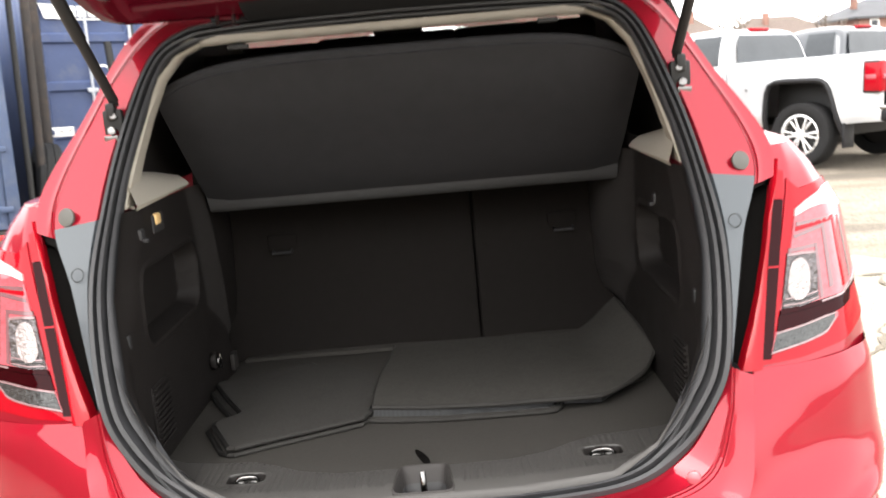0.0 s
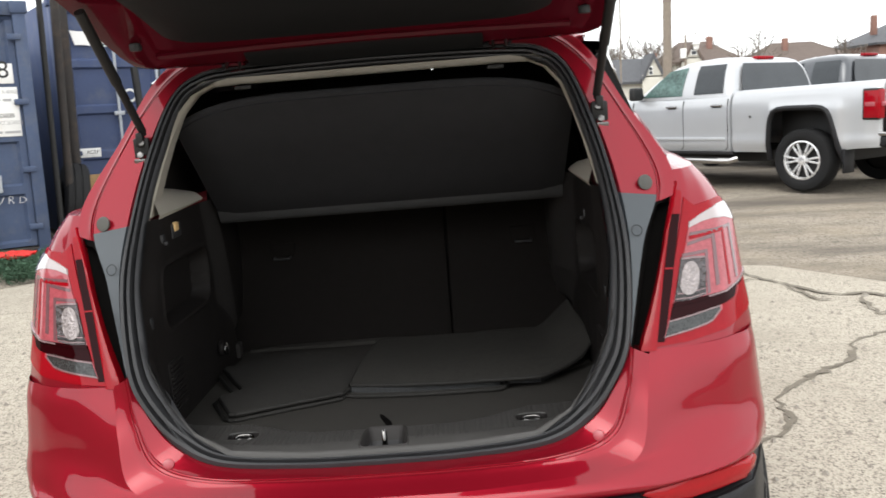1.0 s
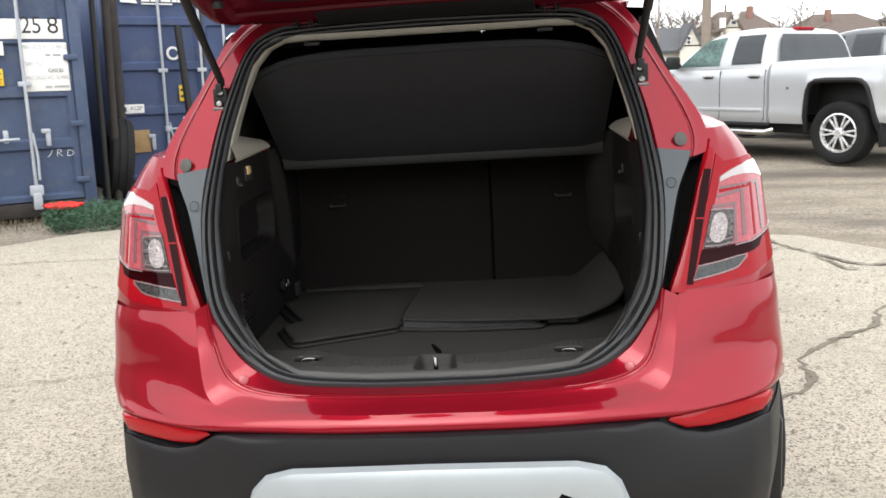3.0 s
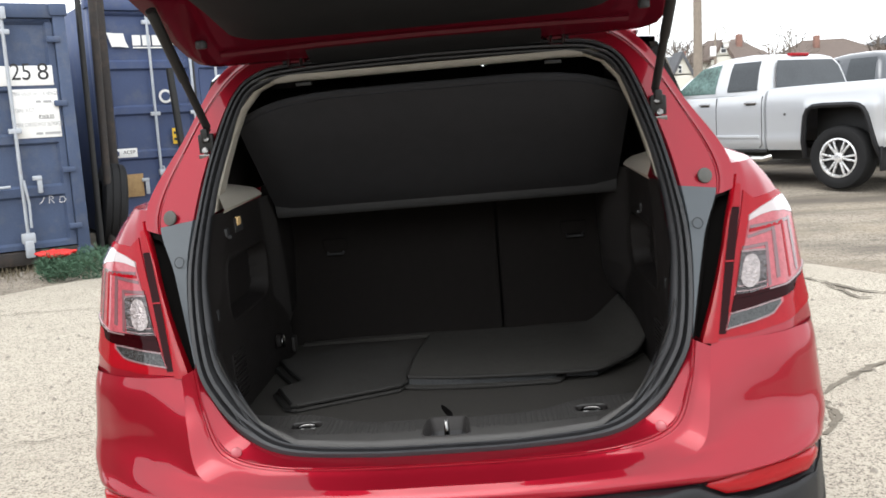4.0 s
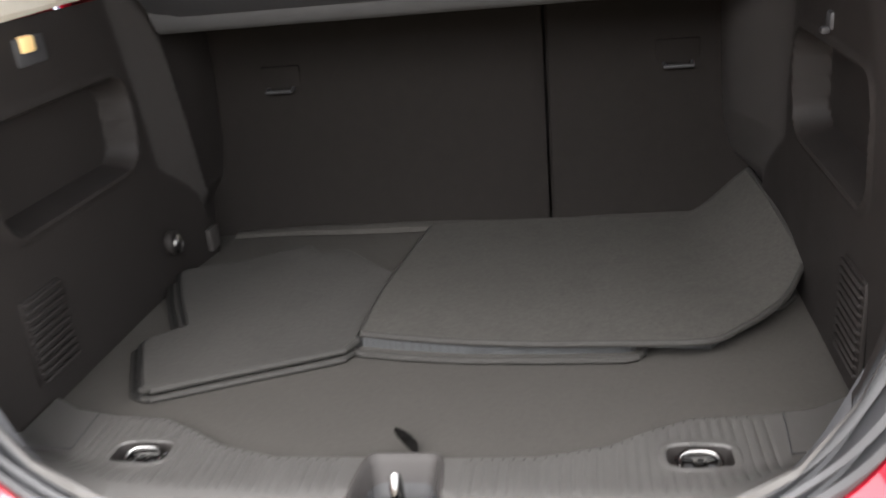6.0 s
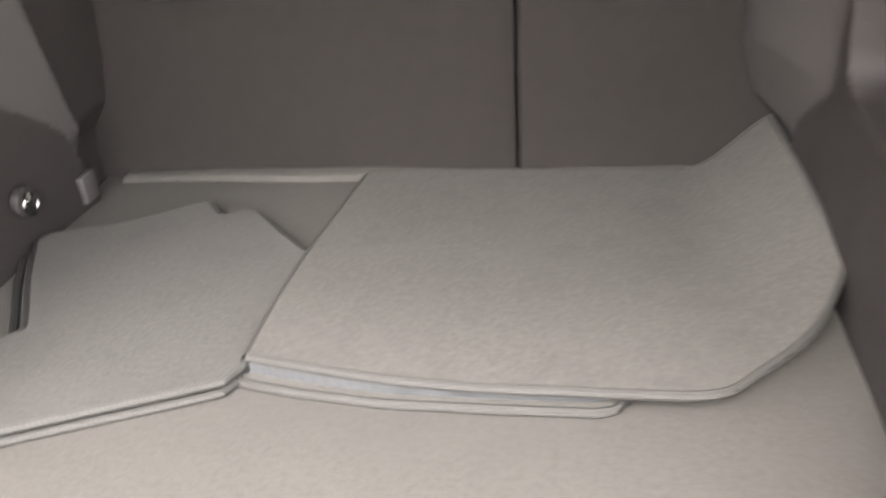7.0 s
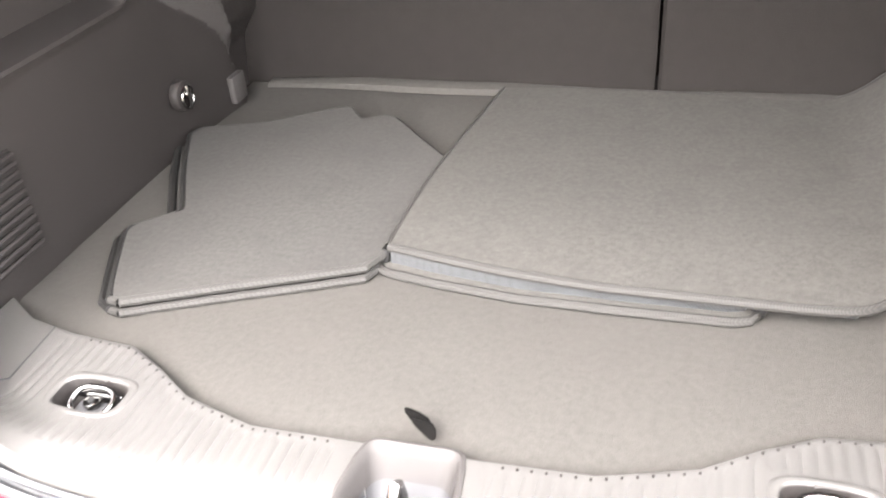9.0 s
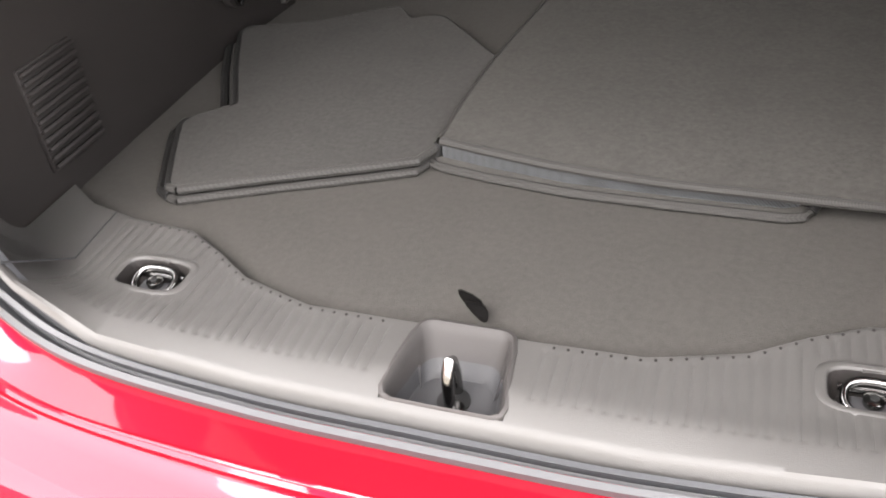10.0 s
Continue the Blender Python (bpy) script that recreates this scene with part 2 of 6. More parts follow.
def disc(c, axis, r, h, seg=24, bevel=0.0, bm=None):
    bm = bm or bmesh.new()
    q = Vector(axis).normalized().to_track_quat("Z", "Y").to_matrix().to_4x4()
    res = bmesh.ops.create_cone(bm, cap_ends=True, segments=seg, radius1=r, radius2=r, depth=h, matrix=Matrix.Translation(c) @ q)
    if bevel:
        vs = res["verts"]
        es = [e for e in {e for v in vs for e in v.link_edges} if any(len(f.verts) > 4 for f in e.link_faces)]
        bmesh.ops.bevel(bm, geom=es, offset=bevel, segments=2, profile=0.5, affect="EDGES")
    return bm


def slab(outline, z0, z1, bevel=0.0, bm=None, seg=2):
    """A flat piece with an outline in x, y between two heights."""
    bm = bm or bmesh.new()
    lo = [bm.verts.new((x, y, z0)) for x, y in outline]
    hi = [bm.verts.new((x, y, z1)) for x, y in outline]
    n = len(outline)
    bm.faces.new(lo[::-1])
    top = bm.faces.new(hi)
    for i in range(n):
        bm.faces.new((lo[i], lo[(i + 1) % n], hi[(i + 1) % n], hi[i]))
    if bevel:
        bmesh.ops.bevel(bm, geom=top.edges[:], offset=bevel, segments=seg, profile=0.5, affect="EDGES")
    return bm


def spline(pts, per=6):
    """A smooth open curve through the points."""
    p = [Vector(q) for q in pts]
    p = [2 * p[0] - p[1]] + p + [2 * p[-1] - p[-2]]
    out = []
    for i in range(1, len(p) - 2):
        for k in range(per):
            t = k / per
            a, b, c, d = p[i - 1], p[i], p[i + 1], p[i + 2]
            out.append(0.5 * (2 * b + (c - a) * t + (2 * a - 5 * b + 4 * c - d) * t * t + (3 * b - a - 3 * c + d) * t ** 3))
    return out + [p[-2]]


def mirror(pts):
    """A closed or open row from the right half, first and last on the middle line."""
    return pts + [Vector((-p[0], p[1], p[2])) for p in pts[-2::-1]]


def flat_text(text, size, m, material, parent, name="lettering", label=""):
    cu = bpy.data.curves.new(name, "FONT")
    cu.body, cu.size, cu.extrude = text, size, 0.0008
    cu.align_x, cu.align_y = "LEFT", "BOTTOM"
    tmp = bpy.data.objects.new(name, cu)
    scene.collection.objects.link(tmp)
    dg = bpy.context.evaluated_depsgraph_get()
    me = bpy.data.meshes.new_from_object(tmp.evaluated_get(dg))
    bpy.data.objects.remove(tmp)
    me.materials.clear()
    me.materials.append(material)
    ob = new(name, me)
    ob.parent = parent
    ob.matrix_basis = m
    if label:
        ob["label"] = label
    return ob


def lerp(a, b, t):
    return a + (b - a) * t


def sstep(t):
    t = max(0.0, min(1.0, t))
    return t * t * (3 - 2 * t)


# The car stands a little out of level, its nearer side wheel on lower ground.
CAR = Matrix.Rotation(radians(-1.833), 4, "Y") @ Matrix.Rotation(radians(0.55), 4, "X")

# ---- the car's tail: outlines of the tailgate opening, right half, from roof to sill ----
SEAL_OUT = [(0, .478, 1.484), (.18, .476, 1.481), (.30, .472, 1.475), (.372, .463, 1.463), (.425, .435, 1.42), (.463, .364, 1.312), (.487, .287, 1.19),
            (.497, .20, 1.06), (.481, .135, .90), (.446, .117, .82), (.395, .104, .757), (.31, .090, .717), (.15, .082, .705), (0, .081, .703)]
SEAL_IN = [(0, .46, 1.452), (.17, .459, 1.450), (.29, .456, 1.446), (.35, .45, 1.438), (.40, .427, 1.405), (.434, .36, 1.30), (.457, .285, 1.18),
           (.459, .20, 1.05), (.437, .14, .915), (.405, .125, .845), (.358, .118, .780), (.29, .112, .737), (.15, .109, .721), (0, .109, .719)]
FLANGE = [(0, .50, 1.505), (.18, .498, 1.502), (.31, .493, 1.495), (.39, .483, 1.483), (.455, .45, 1.43), (.515, .385, 1.33), (.574, .302, 1.178),
          (.525, .208, 1.06), (.480, .130, .890), (.461, .105, .808), (.420, .083, .735), (.315, .056, .709), (.15, .046, .704), (0, .044, .703)]
CREASE = [(0, .525, 1.525), (.19, .522, 1.522), (.33, .515, 1.512), (.42, .505, 1.50), (.48, .47, 1.445), (.535, .400, 1.335), (.612, .324, 1.19),
          (.573, .234, 1.06), (.517, .143, .871), (.500, .094, .788), (.474, .056, .700), (.385, .026, .684), (.17, -.009, .681), (0, -.013, .681)]
# bumper skin, from the crease outwards: the lower half of the crease at twice as many stations
BUMP_1 = [(.60, .163, .868), (.60, .146, .835), (.60, .134, .790), (.592, .121, .744), (.568, .090, .708), (.515, .050, .684), (.42, .014, .672), (.285, -.006, .672), (.17, -.020, .671), (.085, -.023, .670), (0, -.024, .670)]
BUMP_2 = [(.69, .208, .868), (.692, .190, .835), (.693, .180, .785), (.693, .172, .738), (.686, .142, .694), (.60, .070, .667), (.46, .012, .660), (.288, -.014, .660), (.17, -.0255, .660), (.085, -.028, .660), (0, -.029, .660)]
BUMP_3 = [(.755, .30, .868), (.760, .29, .835), (.763, .283, .785), (.766, .275, .735), (.763, .250, .676), (.69, .122, .655), (.50, .024, .648), (.29, -.013, .648), (.17, -.024, .648), (.085, -.026, .648), (0, -.027, .648)]
BUMP_4 = [(.808, .62, .868), (.813, .62, .835), (.818, .62, .785), (.822, .62, .73), (.825, .62, .625), (.80, .36, .60), (.53, .06, .635), (.295, .01, .640), (.17, .0, .640), (.085, -.001, .640), (0, -.002, .640)]

car = thing("car", "red compact SUV with raised tailgate and open boot", "car", CAR)


def ring(pts, per=16):
    return mirror(spline(pts, per))


def blend(a, b, t):
    return [p.lerp(q, t) for p, q in zip(a, b)]


def push(row, dy, dz=0.0):
    return [p + Vector((0, dy, dz)) for p in row]


def tail_body():
    so, si, fl, cr = ring(SEAL_OUT), ring(SEAL_IN), ring(FLANGE), ring(CREASE)
    n = len(so)
    half = (n - 1) // 2
    per = 16

    def station(j):
        return min(j, n - 1 - j) / per

    # weatherstrip with three soft ribs
    prof = [(0.0, .014), (.05, .004), (.14, -.002), (.24, -.004), (.285, .011), (.375, .011), (.42, -.012), (.55, -.014), (.595, .009), (.685, .009), (.74, -.012), (.90, -.012), (.98, -.002), (1.0, .006)]
    # the ribs stand out backwards at the sides and upwards along the sill
    rows = []
    for t, d in prof:
        rows.append([p + Vector((0, lerp(1, .5, sstep((station(j) - 8.8) / 1.6)), -.87 * sstep((station(j) - 8.8) / 1.6))) * d * (1 - .35 * sstep((station(j) - 8.8) / 1.6)) for j, p in enumerate(blend(si, so, t))])
    part("weatherstrip", grid(rows), RUBBER, car, "ribbed black rubber door seal")
    # painted flange round the opening; the lower sides are sealed in grey
    table = [push(so, .012)] + [blend(so, fl, t) for t in (.08, .35, .65, .92)] + [fl]
    grey = lambda j: 6.22 <= station(j) + .03 and station(j) < 8.02
    # the shaded middle of the flange is covered in flat black
    part("roof_channel", grid([push(r, -.001) for r in table], keep=lambda i, j: station(j) < 2.1 or (station(j) < 2.2 and j > half)), BLACK, car, "black channel under the roof edge")
    part("flange", grid(table, keep=lambda i, j: not grey(j)), RED, car, "painted flange round the opening")
    gap = lambda i, j: 6.36 <= station(j) < 8.02
    # the recess beside the lamp is near-black over its whole depth
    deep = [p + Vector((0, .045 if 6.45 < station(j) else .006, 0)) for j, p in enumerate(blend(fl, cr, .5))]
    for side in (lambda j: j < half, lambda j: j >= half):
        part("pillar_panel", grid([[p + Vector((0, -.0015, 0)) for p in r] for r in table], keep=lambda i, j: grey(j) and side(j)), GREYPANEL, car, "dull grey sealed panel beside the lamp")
        part("lamp_gap", grid([fl, blend(fl, deep, .6), deep, push(cr, .022)], keep=lambda i, j: gap(i, j) and side(j)), MATT_BLACK, car, "black recess beside the lamp")
    step = [push(blend(fl, cr, t), -.8 * h, .7 * h) for t, h in ((0, 0), (.035, .0016), (.07, .0012), (.10, -.0018), (.17, -.0022), (.205, .0004), (.24, .0004), (.30, -.0008), (.5, -.001), (.8, -.0004), (.93, 0), (1, 0))]
    part("step", grid(step, keep=lambda i, j: not gap(i, j)), RED, car)
    return cr


crease = tail_body()


def bumper_skin():
    cre = spline(CREASE, 10)[80:]
    rows = [cre] + [spline(r, 5) for r in (BUMP_1, BUMP_2, BUMP_3, BUMP_4)]
    # smooth the table across its rows as well
    cols = [spline([r[k] for r in rows], 6) for k in range(len(cre))]
    table = [[c[i] for c in cols] for i in range(len(cols[0]))]
    full = [mirror(r) for r in table]
    part("bumper", grid(full), RED, car, "glossy red bumper skin")
    return full[-1]


bumper_edge = bumper_skin()


def plan_y(x):
    """The tail's curve in plan at reflector height."""
    xs = [0, .2, .36, .463, .55, .62, .694, .735, .768, .80, .83, .85]
    ys = [-.012, -.008, .002, .018, .047, .078, .115, .20, .29, .40, .55, .8]
    return float(np.interp(abs(x), xs, ys))


def cladding():
    # black lower bumper: its top follows the red skin and dips under the reflectors
    xs = [0, .1, .2, .3, .38, .43, .455, .475, .50, .55, .60, .65, .70, .72, .74, .755, .77, .785, .80, .815, .83, .845]
    def top(x):
        return float(np.interp(x, [0, .30, .43, .455, .52, .60, .69, .74, .80, .85], [.650, .650, .646, .641, .600, .598, .605, .612, .615, .60]))
    rows = []
    # (height below the top, step back at the sides, step back in the middle)
    for dz, dy, mid, s in ((.014, .05, .03, 1), (-.004, .012, .0, 1), (-.002, .002, -.022, 1), (-.001, -.004, -.036, 1), (-.004, -.008, -.041, 1), (-.012, -.012, -.043, 1), (-.03, -.016, -.045, 1), (-.085, -.030, -.056, 1), (-.16, -.030, -.056, .995), (-.21, -.012, -.03, .99), (-.28, .03, .02, .985), (-.32, .07, .06, .98)):
        r = []
        for x in xs:
            z = top(x) + dz if dz > -.05 else lerp(top(x), .61, min(1, -dz / .16)) + dz
            c = 1 - sstep((x - .36) / .13)
            r.append(Vector((x * s, plan_y(x) + lerp(dy, mid, c) * (1 if x < .7 else .5), z)))
        rows.append([Vector((-p[0], p[1], p[2])) for p in r[:0:-1]] + r)
    part("lower_bumper", grid(rows), BUMPERPLASTIC, car, "grained black plastic lower bumper")
    # light line on the lip above the reflectors' ends
    rows = []
    outl = [(-.42, .30), (-.405, .42), (-.365, .525), (-.335, .556), (-.28, .570), (0, .576), (.28, .570), (.335, .556), (.365, .525), (.405, .42), (.42, .30)]
    for off, ins in ((-.002, 1.0), (-.020, .985), (-.028, .94), (-.030, .80), (-.030, .0)):
        rows.append([Vector((x * (ins if abs(x) > .3 or ins == 1.0 else 1 - (1 - ins) * .6), plan_y(x) - .060 + off, .326 + (z - .30) * ins)) for x, z in outl])
    part("skid_plate", grid(rows), SKID, car, "satin silver skid plate")


cladding()


def reflector(s):
    top = [(.474, .641), (.52, .647), (.58, .650), (.64, .652), (.69, .652), (.713, .645), (.719, .634)]
    bot = [(.466, .637), (.508, .611), (.56, .607), (.62, .609), (.68, .614), (.708, .620), (.718, .630)]
    rows = []
    for t, d in ((0, .012), (.03, .0), (.10, -.004), (.3, -.006), (.5, -.0065), (.8, -.005), (.93, -.002), (1, .012)):
        rows.append([Vector((s * lerp(a[0], b[0], t), plan_y(lerp(a[0], b[0], t)) + d + .004, lerp(a[1], b[1], t))) for a, b in zip(top, bot)])
    part("reflector", grid(rows), REDLENS, car, "bright red rear reflector")


reflector(1)
reflector(-1)

# ---- quarter panels and tail lamps ----
LEVELS = [
    (.80, [(.512, .128), (.60, .146), (.69, .19), (.757, .275), (.79, .40), (.815, .6), (.825, 1.0)]),
    (.87, [(.512, .145), (.60, .163), (.69, .208), (.755, .29), (.787, .41), (.808, .6), (.82, 1.0)]),
    (.95, [(.537, .186), (.605, .197), (.684, .232), (.744, .31), (.774, .42), (.79, .6), (.80, 1.0)]),
    (1.08, [(.577, .256), (.624, .265), (.688, .295), (.737, .36), (.762, .46), (.77, .62), (.78, 1.0)]),
    (1.135, [(.598, .290), (.634, .300), (.679, .33), (.714, .39), (.735, .48), (.75, .64), (.765, 1.0)]),
    (1.165, [(.606, .310), (.637, .320), (.669, .348), (.696, .40), (.714, .49), (.73, .65), (.75, 1.0)]),
    (1.19, [(.612, .326), (.634, .340), (.656, .372), (.676, .42), (.69, .51), (.705, .66), (.73, 1.0)]),
]


def skin(u, z):
    """A point of the quarter panel: u from the crease round to the side."""
    zs = [l[0] for l in LEVELS]
    xs = [np.interp(z, zs, [l[1][k][0] for l in LEVELS]) for k in range(7)]
    ys = [np.interp(z, zs, [l[1][k][1] for l in LEVELS]) for k in range(7)]
    us = [0, .2, .4, .55, .68, .82, 1]
    return Vector((float(np.interp(u, us, xs)), float(np.interp(u, us, ys)), z))


def smooth_skin(u, z, d=.035):
    return (skin(u, z) * 2 + skin(max(0, u - d), z) + skin(min(1, u + d), z) + skin(u, min(1.19, z + .012)) + skin(u, max(.80, z - .012))) / 6 + Vector((0, 0, 0))


def on_skin(s, u, z, out=0.0):
    p = smooth_skin(u, z)
    p.z = z
    a, b = smooth_skin(min(1, u + .03), z), smooth_skin(max(0, u - .03), z)
    t = (a - b).normalized()
    nrm = Vector((t.y, -t.x, 0)).normalized()
    p = p + nrm * out
    return Vector((s * p.x, p.y, p.z))


def patch(s, outline, out, edge=.010, n=14, m=10):
    """A lens that lies on the quarter panel: outline = lower and upper edges as lists of (u, z), with rounded rims."""
    lo, hi = outline

    def along(e, t):
        k = t * (len(e) - 1)
        i = min(int(k), len(e) - 2)
        f = k - i
        return lerp(e[i][0], e[i + 1][0], f), lerp(e[i][1], e[i + 1][1], f)

    rows = []
    for i in range(m + 3):
        v = 0 if i == 0 else 1 if i == m + 2 else (i - 1) / m
        r = []
        for j in range(n + 3):
            t = 0 if j == 0 else 1 if j == n + 2 else (j - 1) / n
            (u0, z0), (u1, z1) = along(lo, t), along(hi, t)
            rim = i in (0, m + 2) or j in (0, n + 2)
            r.append(on_skin(s, lerp(u0, u1, v), lerp(z0, z1, v), -edge if rim else out))
        rows.append(r)
    return grid(rows)


def quarter(s):
    us = [k / 36 for k in range(37)]
    zs = [.842 + k * (1.19 - .842) / 22 for k in range(23)]
    part("quarter_panel", grid([[on_skin(s, u, z) for u in us] for z in zs]), RED, car, "red quarter panel round the lamp")
    # shoulder up to the side glass
    rows = []
    for k in range(13):
        z = 1.165 + k * .0115
        c = Vector((float(np.interp(z, [1.165, 1.19, 1.335], [.606, .612, .535])), float(np.interp(z, [1.165, 1.19, 1.335], [.310, .325, .400])), z))
        d = Vector((float(np.interp(z, [1.165, 1.19, 1.22, 1.26, 1.31], [.656, .634, .611, .586, .552])), float(np.interp(z, [1.165, 1.20, 1.31], [.41, .44, .44])), z))
        e, f = d + Vector((.062, .28, 0)), d + Vector((.085, .58, 0))
        rows.append([Vector((s * p.x, p.y, p.z)) for p in spline([c, d, e, f], 6)])
    part("shoulder", grid(rows), RED, car)
    part("shoulder_top", grid([[on_skin(s, k / 18, 1.1895) for k in range(19)], rows[3]]), RED, car)


def tail_lamp(s):
    # red housing, then lenses set into it
    def lens(name, lo, hi, out, material, n=12, m=8, under=None, label=""):
        return part(name, patch(s, (lo, hi), out, .001, n, m), material, under, label)

    lamp = part("tail_lamp", patch(s, ([(.028, .873), (.18, .876), (.36, .883), (.56, .902), (.70, .94)], [(.155, 1.136), (.26, 1.118), (.40, 1.122), (.56, 1.122), (.70, 1.085)]), .0035, .010, 24, 16), LENSRED, car, "wraparound tail lamp in red and clear plastic")
    rows = []
    for k in range(29):
        z = lerp(.868, 1.168, k / 28)
        a = on_skin(s, float(np.interp(z, [.87, 1.10, 1.168], [.036, .022, .050])), z, .0072)
        c = on_skin(s, 0, z)
        c.x -= s * float(np.interp(z, [.868, .93, .98, 1.03, 1.08, 1.135, 1.168], [.0150, .0065, .0020, .0, -.0010, -.0020, -.0070]))
        c.y = min(c.y, float(np.interp(z, [.871, 1.06, 1.19], [.143, .234, .324]))) - .001
        o = Vector((s, -1, 0)).normalized()
        rows.append([a - o * .008, a, a.lerp(c, .2) + o * .0016, a.lerp(c, .5) + o * .0028, a.lerp(c, .8) + o * .0018, c, c + Vector((-s * .0015, .004, 0)), c + Vector((s * .004, .05, 0))])
    part("edge_strip", grid(rows), LENSRED, lamp, "bright red inner strip")
    lens("dark_strip", [(.037, .882), (.072, .881)], [(.030, 1.106), (.115, 1.105)], .0055, LENSDARK, 5, 20, lamp, "dark red vertical lens")
    lens("strip_cap", [(.031, 1.1075), (.118, 1.1065)], [(.050, 1.152), (.115, 1.148)], .0058, LENSRED, 5, 5, lamp)
    lens("strip_joint", [(.034, 1.008), (.094, 1.007)], [(.034, 1.011), (.095, 1.010)], .0060, LENSRED, 3, 2, lamp)
    lens("clear_top", [(.200, 1.079), (.29, 1.087), (.38, 1.090), (.47, 1.086), (.56, 1.074), (.69, 1.048)], [(.205, 1.089), (.29, 1.100), (.38, 1.108), (.47, 1.113), (.56, 1.112), (.69, 1.082)], .0065, LENSWHITE, 18, 5, lamp, "clear upper lens")
    lens("upper_lens", [(.106, .946), (.20, .947), (.31, .949), (.42, .953), (.56, .962), (.69, .988)], [(.198, 1.0785), (.29, 1.0865), (.38, 1.0895), (.47, 1.0855), (.56, 1.0735), (.69, 1.0475)], .0055, LENSPINK, 18, 14, lamp, "clear lens over red")
    for k, (u0, u1, z0, z1, zb, w, m) in enumerate(((.205, .50, 1.068, 1.070, .968, .020, GUIDE), (.186, .37, 1.050, 1.060, .966, .022, GUIDE), (.152, .315, 1.031, 1.033, .954, .018, GUIDE), (.20, .435, 1.061, 1.068, .962, .014, LENSRED))):
        lens("light_guide", [(u0, z0 - .004), ((u0 + u1) / 2, (z0 + z1) / 2 - .004), (u1, z1 - .004)], [(u0, z0 + .002), ((u0 + u1) / 2, (z0 + z1) / 2 + .002), (u1, z1 + .002)], .0066, m, 8, 2, lamp)
        lens("light_guide", [(u1 - w, zb), (u1, zb + .002)], [(u1 - w, z1 + .0022), (u1, z1 + .0018)], .0068, m, 3, 10, lamp)
    bowl = lens("bulb_bowl", [(.112, .949), (.20, .949), (.288, .954)], [(.143, 1.026), (.22, 1.026), (.298, 1.023)], .0072, BOWL, 12, 12, lamp, "silvered bulb bowl")
    part("bulb", patch(s, ([(.140, .975), (.155, .964), (.18, .959), (.21, .959), (.235, .965), (.248, .976)], [(.150, 1.000), (.168, 1.013), (.19, 1.018), (.215, 1.018), (.238, 1.012), (.252, 1.000)]), .0088, .001, 14, 10), BULB, bowl)
    # light and dark strips painting the bowl's sparkle; bright clear edge under the bulb
    for k in range(3):
        z = .9525 + .0045 * k
        lens("bowl_sparkle", [(.118 + .004 * k, z), (.20, z), (.284, z + .003)], [(.118 + .004 * k, z + .0018), (.20, z + .0018), (.284, z + .0048)], .0078, LENSEDGE if k != 1 else BLACK, 8, 2, bowl)
    lens("bowl_edge", [(.143, 1.0225), (.22, 1.0225), (.292, 1.020)], [(.144, 1.0262), (.22, 1.0262), (.298, 1.0232)], .0078, LENSEDGE, 8, 2, bowl)
    lens("clear_edge", [(.30, .9485), (.40, .9520), (.49, .9590), (.58, .972)], [(.30, .9515), (.40, .9550), (.49, .9622), (.58, .976)], .0080, LENSEDGE, 12, 2, lamp)
    lens("bowl_shade", [(.104, .941), (.27, .945), (.42, .950), (.51, .957)], [(.108, .948), (.27, .951), (.42, .9555), (.52, .963)], .0076, LENSDARK, 14, 2, lamp)
    lens("lower_band", [(.092, .917), (.22, .923), (.36, .930), (.45, .937)], [(.102, .940), (.27, .944), (.40, .949), (.48, .953)], .0058, LENSDARK, 14, 4, lamp)
    lens("reversing_surround", [(.068, .887), (.18, .894), (.30, .901), (.365, .922)], [(.086, .917), (.2, .923), (.31, .928), (.367, .930)], .0062, LENSPINK, 10, 4, lamp)
    lens("reversing_lens", [(.073, .891), (.18, .898), (.30, .906), (.350, .923)], [(.088, .914), (.2, .920), (.30, .925), (.352, .927)], .0072, LENSSMOKE, 10, 4, lamp, "smoked clear reversing lens")
    lens("reversing_rim", [(.088, .9145), (.2, .9205), (.30, .9255), (.352, .9275)], [(.089, .9170), (.2, .9230), (.30, .9280), (.356, .9298)], .0080, LENSEDGE, 10, 2, lamp)
    lens("reversing_rim", [(.069, .8885), (.18, .8955), (.30, .9035), (.353, .9215)], [(.0715, .8910), (.18, .8980), (.30, .9060), (.350, .9238)], .0080, LENSEDGE, 10, 2, lamp)


for s in (1, -1):
    quarter(s)
    tail_lamp(s)
    part("pillar_plug", disc((s * .549, .2845, 1.173), (s * .3, -1, .25), .0155, .005, 24, .0015), GREYCAP, car, "round grey rubber plug")
    q = Vector((s * .2, -1, .3)).to_track_quat("Z", "Y").to_matrix()
    part("plug_ring", tube([Vector((s * .5155, .2130, 1.089)) + q @ Vector((.0105 * math.cos(a), .0105 * math.sin(a), 0)) for a in (2 * math.pi * k / 28 for k in range(29))], .0008, 6, caps=False), BLACK, car)
    part("bump_stop", disc((s * .405, .083, .731), (-s * .3, -1, .45), .0100, .016, 24, .0018), PINKCAP, car, "round red rubber bump stop")


